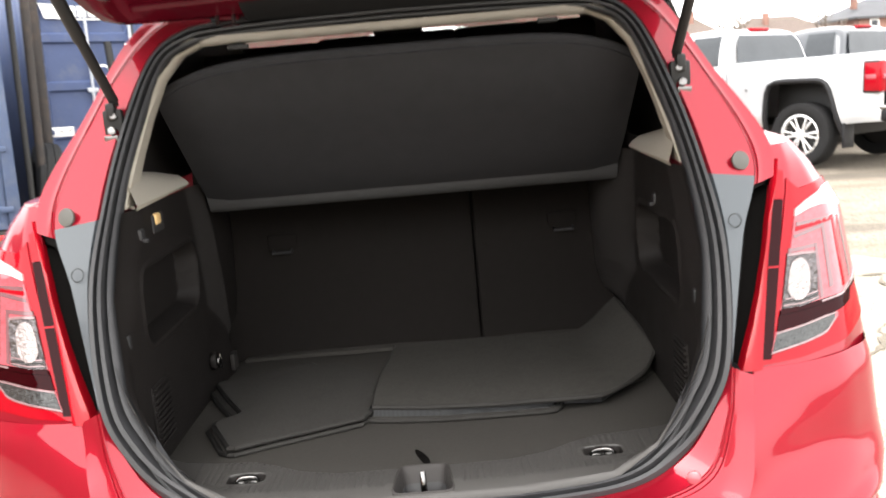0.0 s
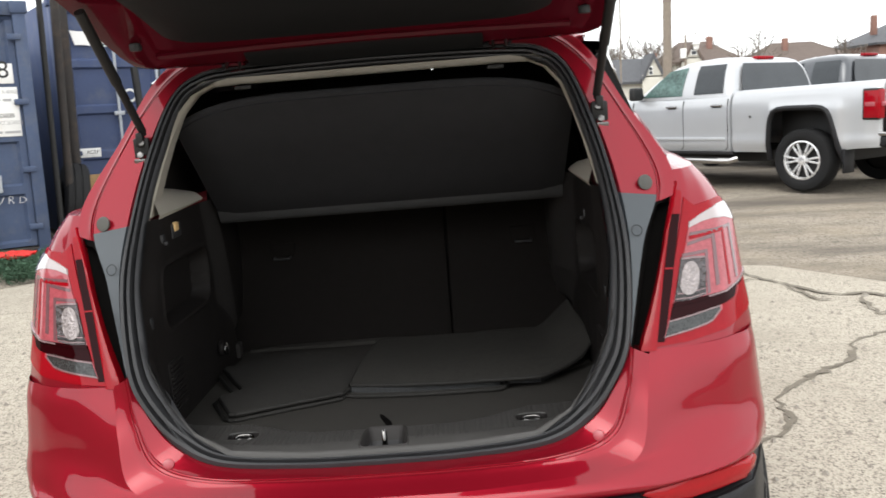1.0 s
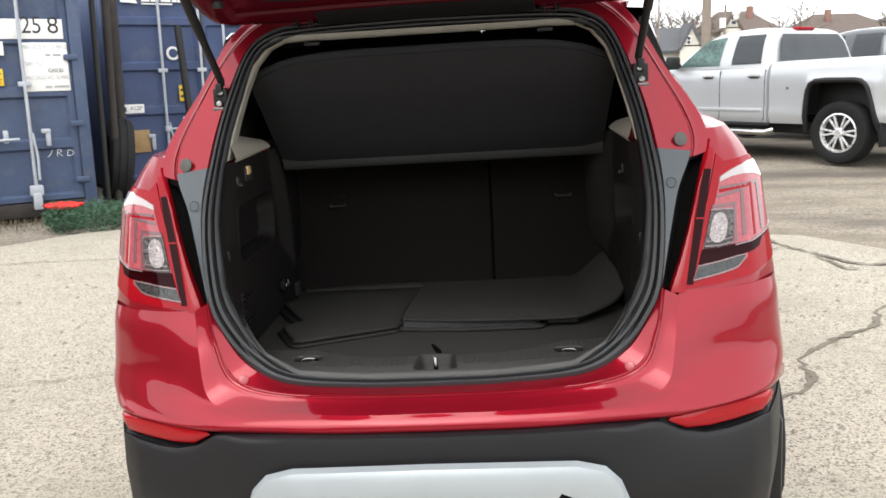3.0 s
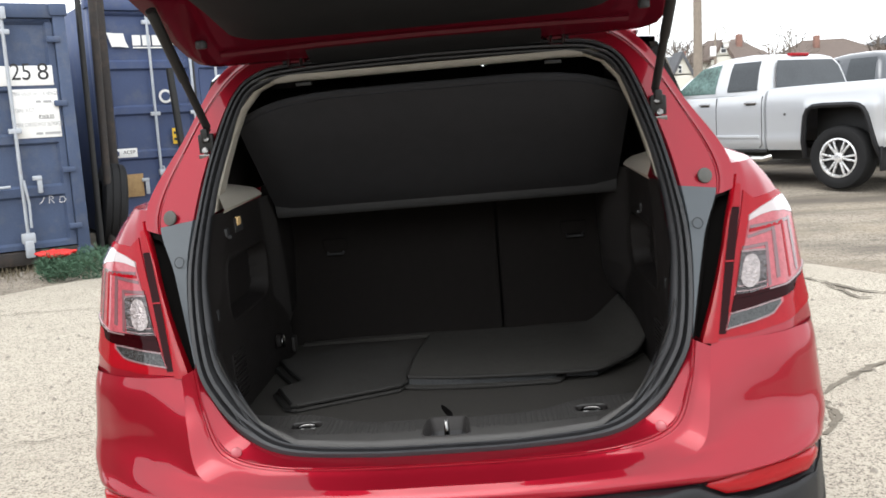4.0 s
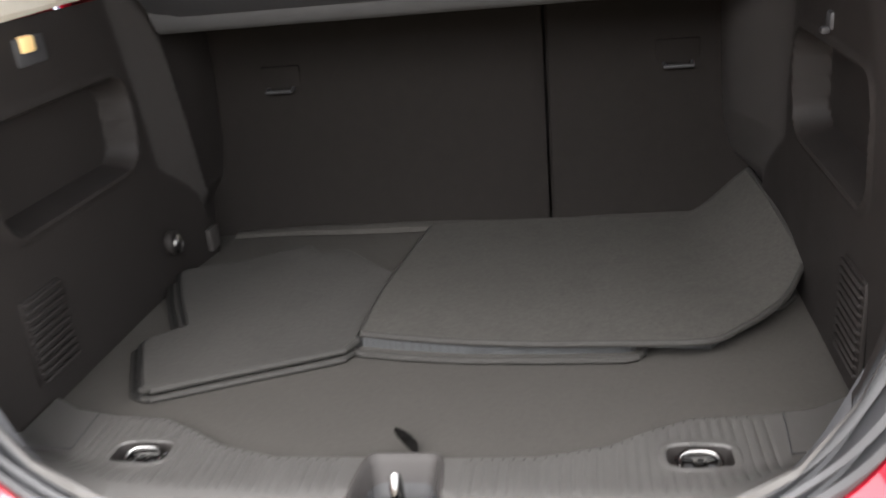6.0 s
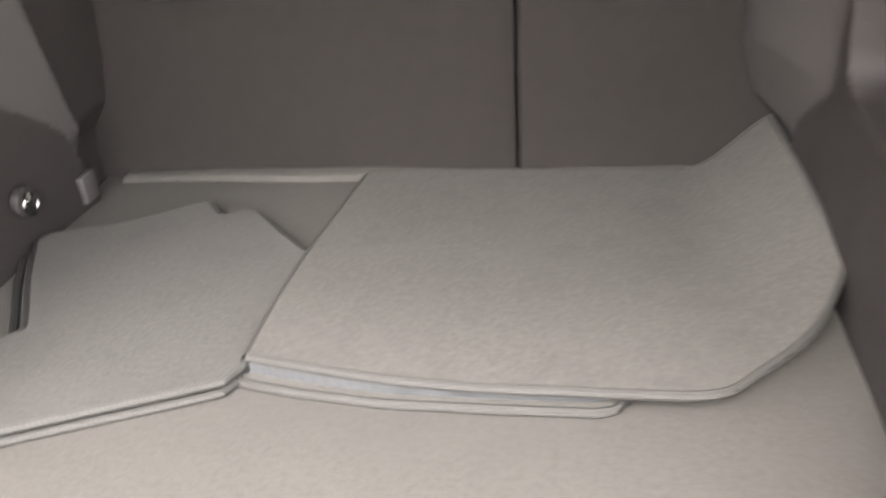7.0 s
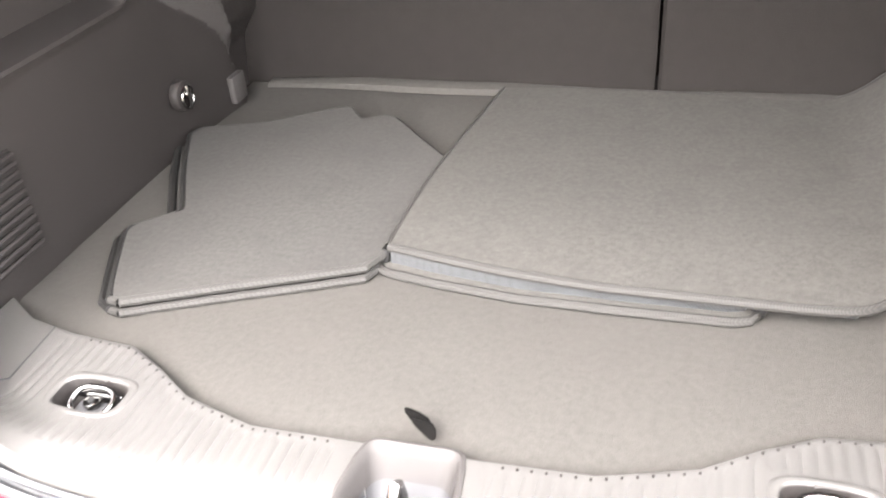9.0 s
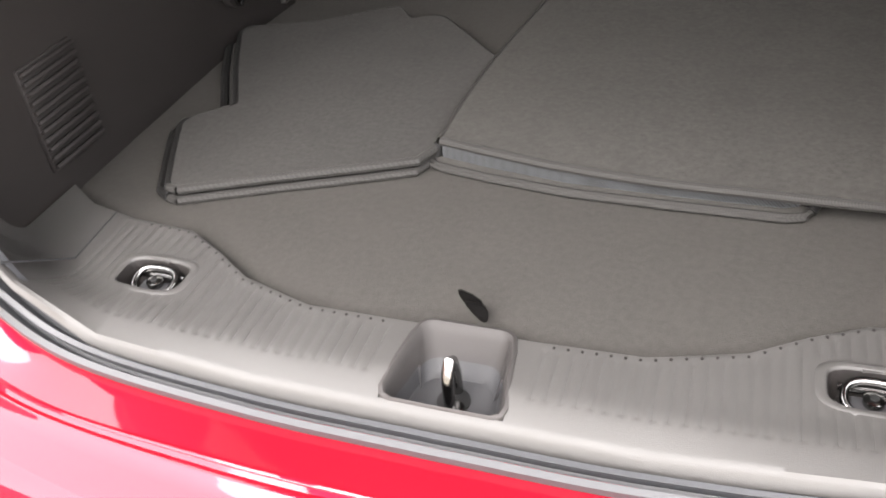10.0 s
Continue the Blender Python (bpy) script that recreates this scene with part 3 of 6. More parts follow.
def side_glass(s):
    rows = [[(s * .60, .62, 1.28), (s * .618, .75, 1.275), (s * .66, 1.2, 1.26), (s * .69, 2.4, 1.22)],
            [(s * .568, .62, 1.37), (s * .590, .75, 1.38), (s * .62, 1.2, 1.40), (s * .62, 2.2, 1.38)],
            [(s * .530, .62, 1.46), (s * .552, .75, 1.48), (s * .56, 1.2, 1.51), (s * .56, 2.0, 1.50)]]
    part("side_window", thick(grid(rows), .004), PRIVACY, car, "dark privacy glass", smooth=True)
    blade = [[(s * .545, .44, 1.272), (s * .566, .50, 1.270), (s * .585, .56, 1.268), (s * .602, .625, 1.266)],
             [(s * .535, .45, 1.30), (s * .560, .51, 1.302), (s * .577, .565, 1.304), (s * .594, .625, 1.306)],
             [(s * .516, .48, 1.36), (s * .540, .535, 1.364), (s * .554, .58, 1.367), (s * .568, .625, 1.37)],
             [(s * .488, .51, 1.43), (s * .508, .55, 1.438), (s * .520, .59, 1.446), (s * .530, .625, 1.452)]]
    part("pillar_blade", thick(grid(blade), .012), MATT_BLACK, car, "matt black pillar blade")


side_glass(1)
side_glass(-1)


def shell():
    # roof, flanks, bonnet
    rows = []
    for y, zc, w, ze in ((.525, 1.528, .44, 1.475), (.56, 1.555, .47, 1.485), (.8, 1.60, .52, 1.50), (1.3, 1.635, .56, 1.52), (2.0, 1.625, .56, 1.51), (2.45, 1.56, .55, 1.46)):
        rows.append([Vector((x * w, y, zc - (zc - ze) * abs(x) ** 2.6)) for x in (-1, -.9, -.75, -.5, -.25, 0, .25, .5, .75, .9, 1)])
    part("roof", thick(grid(rows), .02), RED, car)
    for s in (1, -1):
        rows = []
        for z, pts in ((.27, (.80, .80, .80, .80)), (.45, (.855, .86, .86, .855)), (.62, (.87, .88, .88, .865)), (.87, (.815, .84, .85, .845)), (1.10, (.775, .80, .80, .80)), (1.20, (.73, .76, .76, .74)), (1.27, (.67, .70, .70, .68))):
            rows.append([Vector((s * x, y, z if y < 2.8 else min(z, 1.12))) for y, x in zip((1.0, 1.8, 2.6, 2.86), pts)])
        part("flank", thick(grid(rows), .02), RED, car)
        for wy in (.84, 3.35):
            part("arch_trim", tube([(s * .812, wy + .375 * math.cos(a), .325 + .375 * math.sin(a)) for a in (math.pi * (k / 16 * 1.1 - .05) for k in range(17))], .030, 8), BUMPERPLASTIC, car, "black wheel-arch cladding")
        # wheel-arch skirt behind the wheel and floor pan side
        part("arch_lining", box((s * .70, .62, .36), (.24, .46, .26), .03), BUMPERPLASTIC, car)
    # wings, bonnet and nose in one skin
    rows = []
    for y, w, top in ((2.82, .85, 1.08), (3.1, .865, 1.07), (3.4, .865, 1.045), (3.7, .84, 1.0), (3.92, .79, .92), (4.05, .72, .80), (4.12, .66, .62)):
        half = [Vector((w * u, y, z)) for u, z in ((.93, .28), (.99, .42), (1.0, .58), (.985, .58 + (top - .58) * .5), (.93, top - .07), (.80, top - .012), (.45, top), (0, top + .015))]
        rows.append([Vector((-p.x, p.y, p.z)) for p in half[:-1]] + half[::-1])
    bm = grid(rows)
    bm.verts.ensure_lookup_table()
    n = len(rows[0])
    bm.faces.new(bm.verts[-n:])
    part("front_body", bm, RED, car, "red bonnet and front wings")
    part("floor_pan", box((0, 2.1, .30), (1.5, 3.6, .06), .01), BLACK, car)
    g = part("windscreen", thick(grid([[(-.54, 2.47, 1.54), (0, 2.50, 1.585), (.54, 2.47, 1.54)], [(-.68, 3.05, 1.04), (0, 3.15, 1.05), (.68, 3.05, 1.04)]]), .005), glass("windscreen_glass", (.92, .97, .95)), car)
    g.visible_shadow = False
    for s in (1, -1):
        part("front_pillar", tube([(s * .56, 2.40, 1.52), (s * .70, 3.05, 1.04)], .035, 8), BLACK, car)


shell()


def wheel(x, y, z):
    w = thing("wheel", "", "")
    for k in ("label", "category"):
        if k in w:
            del w[k]
    w.parent = car
    w.location = (x, y, z)
    prof = [(.205, -.09), (.215, -.10), (.29, -.105), (.318, -.095), (.33, -.07), (.333, 0), (.33, .07), (.318, .095), (.29, .105), (.215, .10), (.205, .09)]
    rows = [[Vector((h, r * math.cos(a), r * math.sin(a))) for a in (2 * math.pi * k / 40 for k in range(40))] for r, h in prof]
    part("tyre", grid(rows, closed=True), TYRE, w)
    bm = disc((0, 0, 0), (1, 0, 0), .207, .12, 32)
    part("rim", bm, STEEL, w)
    return w


wheel(.765, .84, .333 - .024)
wheel(-.765, .84, .333 + .024)
wheel(.765, 3.35, .333 - .03)
wheel(-.765, 3.35, .333)


def tailgate():
    """The raised tailgate seen from below: painted frame, dark inner trim, strikers and hinges."""
    g = thing("tailgate", "", "")
    for k in ("label", "category"):
        if k in g:
            del g[k]
    g.parent = car
    HY, HZ, RISE = .472, 1.470, radians(22.8)

    def at(x, d, h=0.0):
        """x across, d metres from the hinge side towards the lower edge, h below the inner face"""
        return Vector((x, HY - d * math.cos(RISE) - h * math.sin(RISE), HZ + d * math.sin(RISE) - h * math.cos(RISE)))

    # half widths along its length
    ds = [0, .012, .035, .08, .16, .26, .38, .50, .66, .84, .98]
    ws = [.470, .490, .506, .518, .527, .532, .545, .575, .615, .625, .58]
    us = [-1, -.985, -.95, -.88, -.75, -.5, -.25, 0, .25, .5, .75, .88, .95, .985, 1]
    under = [[at(u * w, d, -.004 * abs(u) ** 4 + (-.016 if k == 0 else -.005 if k == 1 else 0) + (-.012 if abs(u) == 1 else -.003 if abs(u) > .98 else 0)) for u in us] for k, (d, w) in enumerate(zip(ds, ws))]
    over = [[at(u * (w + .010), d, -.085 + .05 * abs(u) ** 4) for u in us] for d, w in zip(ds, ws)]
    part("frame", grid(under), RED_SHADED, g, "red inner frame darkened for its shade")
    part("outer_skin", grid(over), RED, g)
    rows = [under[0] + [r[-1] for r in under[1:]] + under[-1][-2::-1] + [r[0] for r in under[-2:0:-1]], over[0] + [r[-1] for r in over[1:]] + over[-1][-2::-1] + [r[0] for r in over[-2:0:-1]]]
    part("rim", grid(rows, closed=True), RED_SHADED, g)
    tr = []
    for d, w in ((.150, .33), (.156, .365), (.175, .385), (.28, .405), (.45, .45), (.68, .46), (.88, .40)):
        tr.append([at(u * w, d, .004 + .022 * (1 - abs(u) ** 10) * min(1, (d - .145) / .03)) for u in us])
    part("inner_trim", grid(tr), HATCHTRIM, g, "dark grey moulded inner trim")
    part("hinge_trim", grid([[at(u * w, d, h) for u in us] for d, w, h in ((-.004, .245, -.004), (.0, .250, .003), (.05, .252, .005), (.082, .250, .005), (.088, .244, .001), (.089, .243, -.006))]), HATCHTRIM, g, "black trim between the hinges")
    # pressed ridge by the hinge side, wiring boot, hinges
    part("brace", tube([at(-.43, .085, .0), at(-.2, .10, .002), at(0, .104, .002), at(.2, .10, .002), at(.43, .085, .0)], .010, 8), RED_SHADED, g)
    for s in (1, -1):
        hinge = part("hinge", box(at(s * .285, .012, -.004), (.040, .030, .008), .003), RED_SHADED, g)
        part("hinge_arm", box(at(s * .285, -.012, -.005), (.03, .03, .02), .004), RED_SHADED, hinge)
        part("hinge_bolt", tube([at(s * .272, .028, -.002), at(s * .272, .028, .016)], .0035, 8), STEEL, hinge)
        part("hinge_bolt", tube([at(s * .300, .028, -.002), at(s * .300, .028, .016)], .0035, 8), STEEL, hinge)
        part("bump_rubber", disc(at(s * .455, .14, .003), (0, 0, -1), .012, .016, 16, .003), RUBBER, g)
    return at


gate_at = tailgate()


def strut(s):
    a = Vector((s * .474, .376, 1.345))
    b = gate_at(s * .493, .31, .012)
    mid = a.lerp(b, .45)
    st = part("gas_strut", tube([mid, b], .0105, 12), BLACK, car, "black gas strut holding the tailgate")
    part("rod", tube([a, mid], .0055, 10), BLACK, st)
    part("cylinder_boot", tube([a + (b - a) * .03, a + (b - a) * .5], .0085, 12), BLACK, st)
    part("socket", box((s * .478, .362, 1.335), (.016, .02, .03), .004), BLACK, st)
    part("bracket", box((s * .478, .366, 1.314), (.034, .014, .050), .005), BLACK, st, "black ball-stud bracket")
    part("ball_stud", disc((s * .474, .357, 1.327), (0, -1, .3), .0065, .010, 14, .002), STEEL, st, "zinc ball stud")
    part("bracket_bolt", disc((s * .479, .354, 1.303), (0, -1, .3), .0075, .008, 6, .001), STEEL, st)
    part("bracket_foot", box((s * .482, .356, 1.291), (.024, .008, .010), .002), STEEL, st)


strut(1)
strut(-1)

# ---- boot ----
FLOOR = .726


CARPET_EDGE = [(-.452, .300), (-.41, .274), (-.355, .261), (-.287, .255), (-.245, .232), (-.205, .205), (-.135, .184), (-.04, .184), (.05, .184), (.134, .187), (.205, .208),
               (.245, .235), (.287, .256), (.355, .262), (.41, .274), (.452, .300)]


def edge_y(x):
    return float(np.interp(x, [p[0] for p in CARPET_EDGE], [p[1] for p in CARPET_EDGE]))


def boot_floor():
    xs = [-.47 + .94 * k / 60 for k in range(61)]
    rows = []
    for t in [k / 24 for k in range(25)]:
        rows.append([Vector((x, lerp(max(edge_y(x) - .012, .191 if abs(x) < .062 else 0), .89, t), FLOOR + .0012 * noise.noise(Vector((x * 9, t * 6, 0))) - (.006 if t == 0 else 0))) for x in xs])
    part("boot_carpet", thick(grid(rows), .012), CARPET, car, "grey carpeted boot floor")
    # slack carpet strip at the foot of the seats
    for a, b in ((-.435, .105), (.135, .42)):
        rows = []
        for v, (dy, dz) in enumerate(((0, .003), (.004, .010), (.014, .013), (.026, .012), (.034, .004))):
            rows.append([Vector((lerp(a, b, k / 20), .842 + dy + .003 * math.sin(k * .5), FLOOR + dz * (.6 + .5 * math.sin(math.pi * k / 20)))) for k in range(21)])
        part("carpet_strip", grid(rows), CARPET, car)
    # a short folded pull strap standing out of the carpet behind the latch
    for dx, dy, tall in ((0, 0, .030), (.007, -.004, .024)):
        rows = []
        for t, w in ((0, .0030), (.12, .0048), (.3, .0066), (.55, .0072), (.78, .0052), (.92, .0026), (1, .0006)):
            c = Vector((lerp(.006, -.012, t) + dx * t, .204 + dy * t + .004 * math.sin(math.pi * t), FLOOR + .001 + tall * t))
            rows.append([c + Vector((.96 * w * k, .2 * w * k, .0015 * abs(k))) for k in (-1, -.5, 0, .5, 1)])
        strap = part("pull_strap" if not dx else "strap_end", thick(grid(rows), .0015), MATT_BLACK, car if not dx else strap, "short folded black pull strap" if not dx else "")


boot_floor()

HOOK_X, HOOK_Y = .288, .187


def sill_plate():
    n = 420
    xs = [-.452 + .904 * k / n for k in range(n + 1)]
    near = [-.003, 0, .0012, .003, .007, .012, .018, .022, .0245, .0258, .0270, .029, .034]
    ts = [k / 16 for k in range(1, 14)] + [.86, .90, .93, .955, .975, .99, 1]

    def front(x):
        return float(np.interp(abs(x), [0, .15, .29, .358, .405, .437, .452], [.101, .101, .105, .111, .118, .133, .150]))

    def height(x, y):
        lift = float(np.interp(abs(x), [0, .15, .29, .358, .405, .437, .452], [-.003, -.001, .012, .055, .119, .188, .23]))
        u = min(1.0, max(0.0, (y - front(x)) / .032))
        return .738 - .011 * (1 - u) ** 1.4 + lift * max(0.0, 1 - (y - front(x)) / .075) ** 2

    def hole(x, y):
        if .1085 < y < .1862 and abs(x) < lerp(.0478, .0385, (y - .1085) / .0777):
            return True
        return abs(abs(x) - HOOK_X) < .031 and abs(y - HOOK_Y) < .019

    rows = []
    for q in near + ts:
        r = []
        for x in xs:
            f, b = front(x), edge_y(x)
            y = f + q if len(rows) < len(near) else lerp(f + .034, b, q)
            # grooves between broad flat ribs
            c = 0.5 + 0.5 * math.cos(2 * math.pi * x / .0105)
            groove = sstep((c - .62) / .3)
            body = sstep((y - f - .0235) / .003) * sstep((b - .009 - y) / .003) * (1 - sstep((abs(x) - .362) / .004))
            body *= 1 if abs(abs(x) - HOOK_X) > .040 or abs(y - HOOK_Y) > .027 else 0
            body *= 1 if abs(x) > .058 or y > .195 else 0
            z = height(x, y) - .0012 * groove * body - .003 * (1 - sstep((y - f) / .003)) - (.010 if y < f else 0) - .012 * sstep((b + .0005 - y) / .004 * -1 + 1)
            r.append(Vector((x, y, z)))
        rows.append(r)
    def keep(i, j):
        c = (rows[i][j] + rows[i + 1][j + 1]) / 2
        return not hole(c.x, c.y)
    plate = part("sill_plate", grid(rows, keep=keep), SILLPLASTIC, car, "ribbed grey plastic load sill plate")
    for s in (1, -1):
        part("end_seam", tube([(s * .366, front(.366) + .003, height(.366, front(.366)) + .0005), (s * .372, .19, height(.372, .19) + .0008), (s * .378, edge_y(.378) - .004, .738)], .0008, 6), PLASTIC, plate)
        # lashing eye in its pocket
        cx = s * HOOK_X
        def oval(rx, ry, z, n=28):
            out = []
            for k in range(n):
                c, d = math.cos(2 * math.pi * k / n), math.sin(2 * math.pi * k / n)
                out.append(Vector((cx + rx * math.copysign(abs(c) ** .55, c), HOOK_Y + ry * math.copysign(abs(d) ** .55, d), z)))
            return out

        part("pocket_rim", grid([oval(.0405, .0265, .7372), oval(.0385, .0245, .7388), oval(.0350, .0220, .7392), oval(.0325, .0200, .7386), oval(.0312, .0188, .7365)], closed=True), SILLPLASTIC, plate, "rounded rim of the lashing pocket")
        bm = grid([oval(.0314, .0190, .7370), oval(.0295, .0175, .730), oval(.027, .0155, .720), oval(.024, .013, .7165)], closed=True)
        bm.faces.new([v for v in bm.verts if abs(v.co.z - .7165) < 1e-5])
        part("hook_pocket", bm, TRIM, plate)
        eye = [(cx + .0195 * math.copysign(abs(math.cos(a)) ** .7, math.cos(a)), HOOK_Y - .001 + .0125 * math.copysign(abs(math.sin(a)) ** .8, math.sin(a)), .7305 + .005 * math.sin(a)) for a in (2 * math.pi * k / 28 for k in range(29))]
        hook = part("lashing_eye", tube(eye, .0030, 10, caps=False), HOOKSTEEL, plate, "chrome folding lashing eye")
        part("base", box((cx, HOOK_Y - .003, .722), (.030, .016, .008), .002), PLASTIC, hook)
        part("hinge_pin", tube([(cx - .023, HOOK_Y + .009, .728), (cx + .023, HOOK_Y + .009, .728)], .0028, 8), HOOKSTEEL, hook)
        part("screw", disc((cx, HOOK_Y - .001, .729), (0, 0, 1), .0075, .006, 16, .0014), HOOKSTEEL, hook)
        part("screw_socket", disc((cx, HOOK_Y - .001, .7325), (0, 0, 1), .0032, .0012, 6), BLACK, hook)
    # dark discs painting the shade of dimples where the ribs end at the carpet
    dot = None
    for k in range(-32, 33):
        x = k * .0105 + .00525
        y = edge_y(x) - .0075
        if abs(x) < .36 and not (abs(x) < .062 and y < .2):
            if dot is None:
                dot = part("dimple", disc((0, 0, 0), (0, 0, 1), .0012, .0010, 8), TRIM, plate, "small dark disc painting a dimple's shade")
                first = dot
            else:
                dot = new("dimple", first.data)
                dot.parent = plate
            dot.location = (x, y, height(x, y) + .0002)
    # latch cup: a scoop with a flat floor and rounded back corners
    def cup_ring(wf, wb, yf, yb, rc, z, grow=0.0):
        """Half-open outline: front corners sharp, back corners rounded."""
        pts = [(wf - .009, yf), (wf - .003, yf + .0022), (wf - .0004, yf + .008), (lerp(wf, wb, .4), lerp(yf, yb, .4)), (lerp(wf, wb, .75), lerp(yf, yb, .75))]
        for k in range(7):
            a = math.pi / 2 * k / 6
            pts.append((wb - rc + rc * math.cos(a), yb - rc + rc * math.sin(a)))
        pts.append((0, yb))
        half = pts + [(-x, y) for x, y in pts[-2::-1]] + [(-wf * .4, yf), (0, yf), (wf * .4, yf)]
        return [Vector((x, y, (height(x, y) + z) if z < .5 else z)) for x, y in half]

    rings = [cup_ring(.0500, .0410, .1072, .1885, .012, -.0016), cup_ring(.0493, .0402, .1076, .1877, .012, .0012), cup_ring(.0468, .0378, .1088, .1850, .011, .0020), cup_ring(.0453, .0358, .1098, .1825, .011, .0004),
             cup_ring(.0438, .0345, .1108, .179, .012, -.006), cup_ring(.0418, .032, .1125, .171, .014, .7165), cup_ring(.0395, .0305, .1145, .165, .015, .7075), cup_ring(.0372, .029, .1165, .160, .016, .7035)]
    bm = grid(rings, closed=True)
    bm.verts.ensure_lookup_table()
    bm.faces.new(bm.verts[-len(rings[0]):])
    # the cup is darker than the plate, the sheet over its floor darker still
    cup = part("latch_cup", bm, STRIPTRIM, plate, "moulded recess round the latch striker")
    floor_sheet = grid([[v + Vector((0, 0, .0007)) for v in cup_ring(.0411, .0318, .1131, .1695, .014, .7150)], [v + Vector((0, 0, .0007)) for v in cup_ring(.0393, .0303, .1147, .1648, .015, .7075)], [v + Vector((0, 0, .0007)) for v in cup_ring(.0372, .029, .1165, .160, .016, .7035)]], closed=True)
    floor_sheet.verts.ensure_lookup_table()
    floor_sheet.faces.new(floor_sheet.verts[-len(rings[0]):])
    part("floor_sheet", floor_sheet, PLASTIC, cup, "darker floor of the recess")
    part("slot", disc((0, .138, .7042), (0, 0, 1), .013, .0016, 20), BLACK, cup)
    st = part("striker", tube([(0, .130, .702), (0, .129, .728), (0, .131, .741), (0, .137, .747), (0, .143, .742), (0, .147, .728), (0, .148, .706)], .0046, 10), HOOKSTEEL, plate, "chrome latch striker loop")
    part("striker_foot", disc((.004, .131, .7055), (0, 0, 1), .0065, .005, 16, .001), HOOKSTEEL, st)


sill_plate()


def side_trim(s):
    si = [Vector(p) for p in SEAL_IN]
    zs0 = [p.z for p in si[::-1]]
    xs0, ys0 = [p.x for p in si[::-1]], [p.y for p in si[::-1]]

    def step_y(z):
        """Where the boot wall ends and the trim beside the seat begins."""
        return float(np.interp(z, [.72, .783, .819, .848, .874, .904, .918, .96, 1.17], [.80, .780, .769, .750, .7205, .674, .654, .646, .60]))

    def end_y(z):
        return .90 if s > 0 else float(np.interp(z, [.80, .835, .886, .925, 1.17], [.795, .787, .770, .757, .70]))

    def pocket(y, z):
        """Depth into the storage pocket, which has rounded corners."""
        r = .042
        dy, dz = abs(y - .446) - (.161 - r), abs(z - 1.005) - (.068 - r)
        return r - (math.hypot(max(dy, 0), max(dz, 0)) + min(max(dy, dz), 0))

    rows = []
    n_y, n_z = 150, 118
    for i in range(n_z + 1):
        z = .722 + (1.172 - .722) * i / n_z
        x0, y0 = max(.402, float(np.interp(z, zs0, xs0))), max(.124, float(np.interp(z, zs0, ys0)) - .002)
        r = []
        for k in range(n_y + 1):
            y = lerp(y0, .90, (k / n_y) ** 1.1)
            base = .458 - .012 * sstep((z - .74) / .3) - .018 * sstep((y - .62) / .25)
            d = pocket(y, z)
            rec = .040 * sstep((d - .002) / .012) - .0035 * math.exp(-((d + .002) / .0045) ** 2)
            after = y - step_y(z)
            low = 1 - sstep((z - .79) / .05)
            if after > 0:
                rec += .016 * sstep(after / .012) * low - (.030 if s > 0 else .008) * sstep(after / .2) * (1 - low)
            if y > end_y(z):
                rec += .022 * sstep((y - end_y(z)) / .012)
            x = lerp(x0 - .001, base, sstep((y - y0) / .085)) + rec
            r.append(Vector((s * x, y, z)))
        rows.append(r)

    def beside_seat(i, j):
        c = (rows[i][j] + rows[i + 1][j + 1]) / 2
        return c.z > .80 and step_y(c.z) < c.y < end_y(c.z)

    wall = part("side_trim", grid(rows, keep=lambda i, j: not beside_seat(i, j)), TRIM, car, "dark moulded boot side trim")
    part("seat_side_cover", grid(rows, keep=beside_seat), STRIPTRIM, wall, "mid grey cover beside the seat")
    # louvres of the air vent low on the trim
    part("vent_recess", box((s * .4535, .3180, .8165), (.006, .078, .110), .002), TRIM, wall)
    for k in range(11):
        z = .768 + k * .0098
        y0, y1 = .280, .356
        part("louvre", box((0, 0, 0), (.007, y1 - y0, .0048), .0015, m=Matrix.Translation((s * .4488, (y0 + y1) / 2, z)) @ Matrix.Rotation(s * .5, 4, "Y")), TRIM, wall)
    # fitted details: lashing knob, square clip, lamp, hooks, stop
    if s < 0:
        knob = part("lashing_knob", disc((s * .447, .644, .801), (1, 0, 0), .0195, .014, 24, .004), TRIM, wall, "dark lashing cup with a chrome eye")
        part("knob_screw", disc((s * .438, .644, .803), (1, 0, 0), .006, .006, 14, .001), HOOKSTEEL, knob)
        part("knob_ring", tube([(s * .4375, .644 + .0125 * math.cos(a), .799 + .0135 * math.sin(a)) for a in (2 * math.pi * k / 20 for k in range(21))], .0020, 8, caps=False), HOOKSTEEL, knob)
        part("eye_bar", tube([(s * .434, .640, .816), (s * .431, .6385, .801), (s * .434, .641, .786)], .0024, 8), HOOKSTEEL, knob)
    part("wall_clip", box((s * .440, .768, .760), (.010, .034, .038), .002), STRIPTRIM if s < 0 else TRIM, wall, "small grey clip" if s < 0 else "")
    part("coat_hook", box((s * .452, .325 if s < 0 else .448, 1.128 if s < 0 else 1.098), (.020, .020, .020), .004, bm=box((s * .440, .325 if s < 0 else .448, 1.118 if s < 0 else 1.088), (.010, .012, .008), .003)), PLASTIC, wall)
    part("side_stop", box((s * .449, .204, .976), (.008, .015, .024), .003), MATBACK, wall, "small grey rubber stop")
    if s < 0:
        lamp = part("boot_lamp", box((-.452, .413, 1.135), (.018, .060, .034), .004), PLASTIC, wall, "boot courtesy lamp with warm lens")
        part("lens", box((-.445, .405, 1.143), (.012, .026, .020), .004), WHITEPLASTIC, lamp)
    # pale pillar trim: strip up the pillar and a small ledge
    st = []
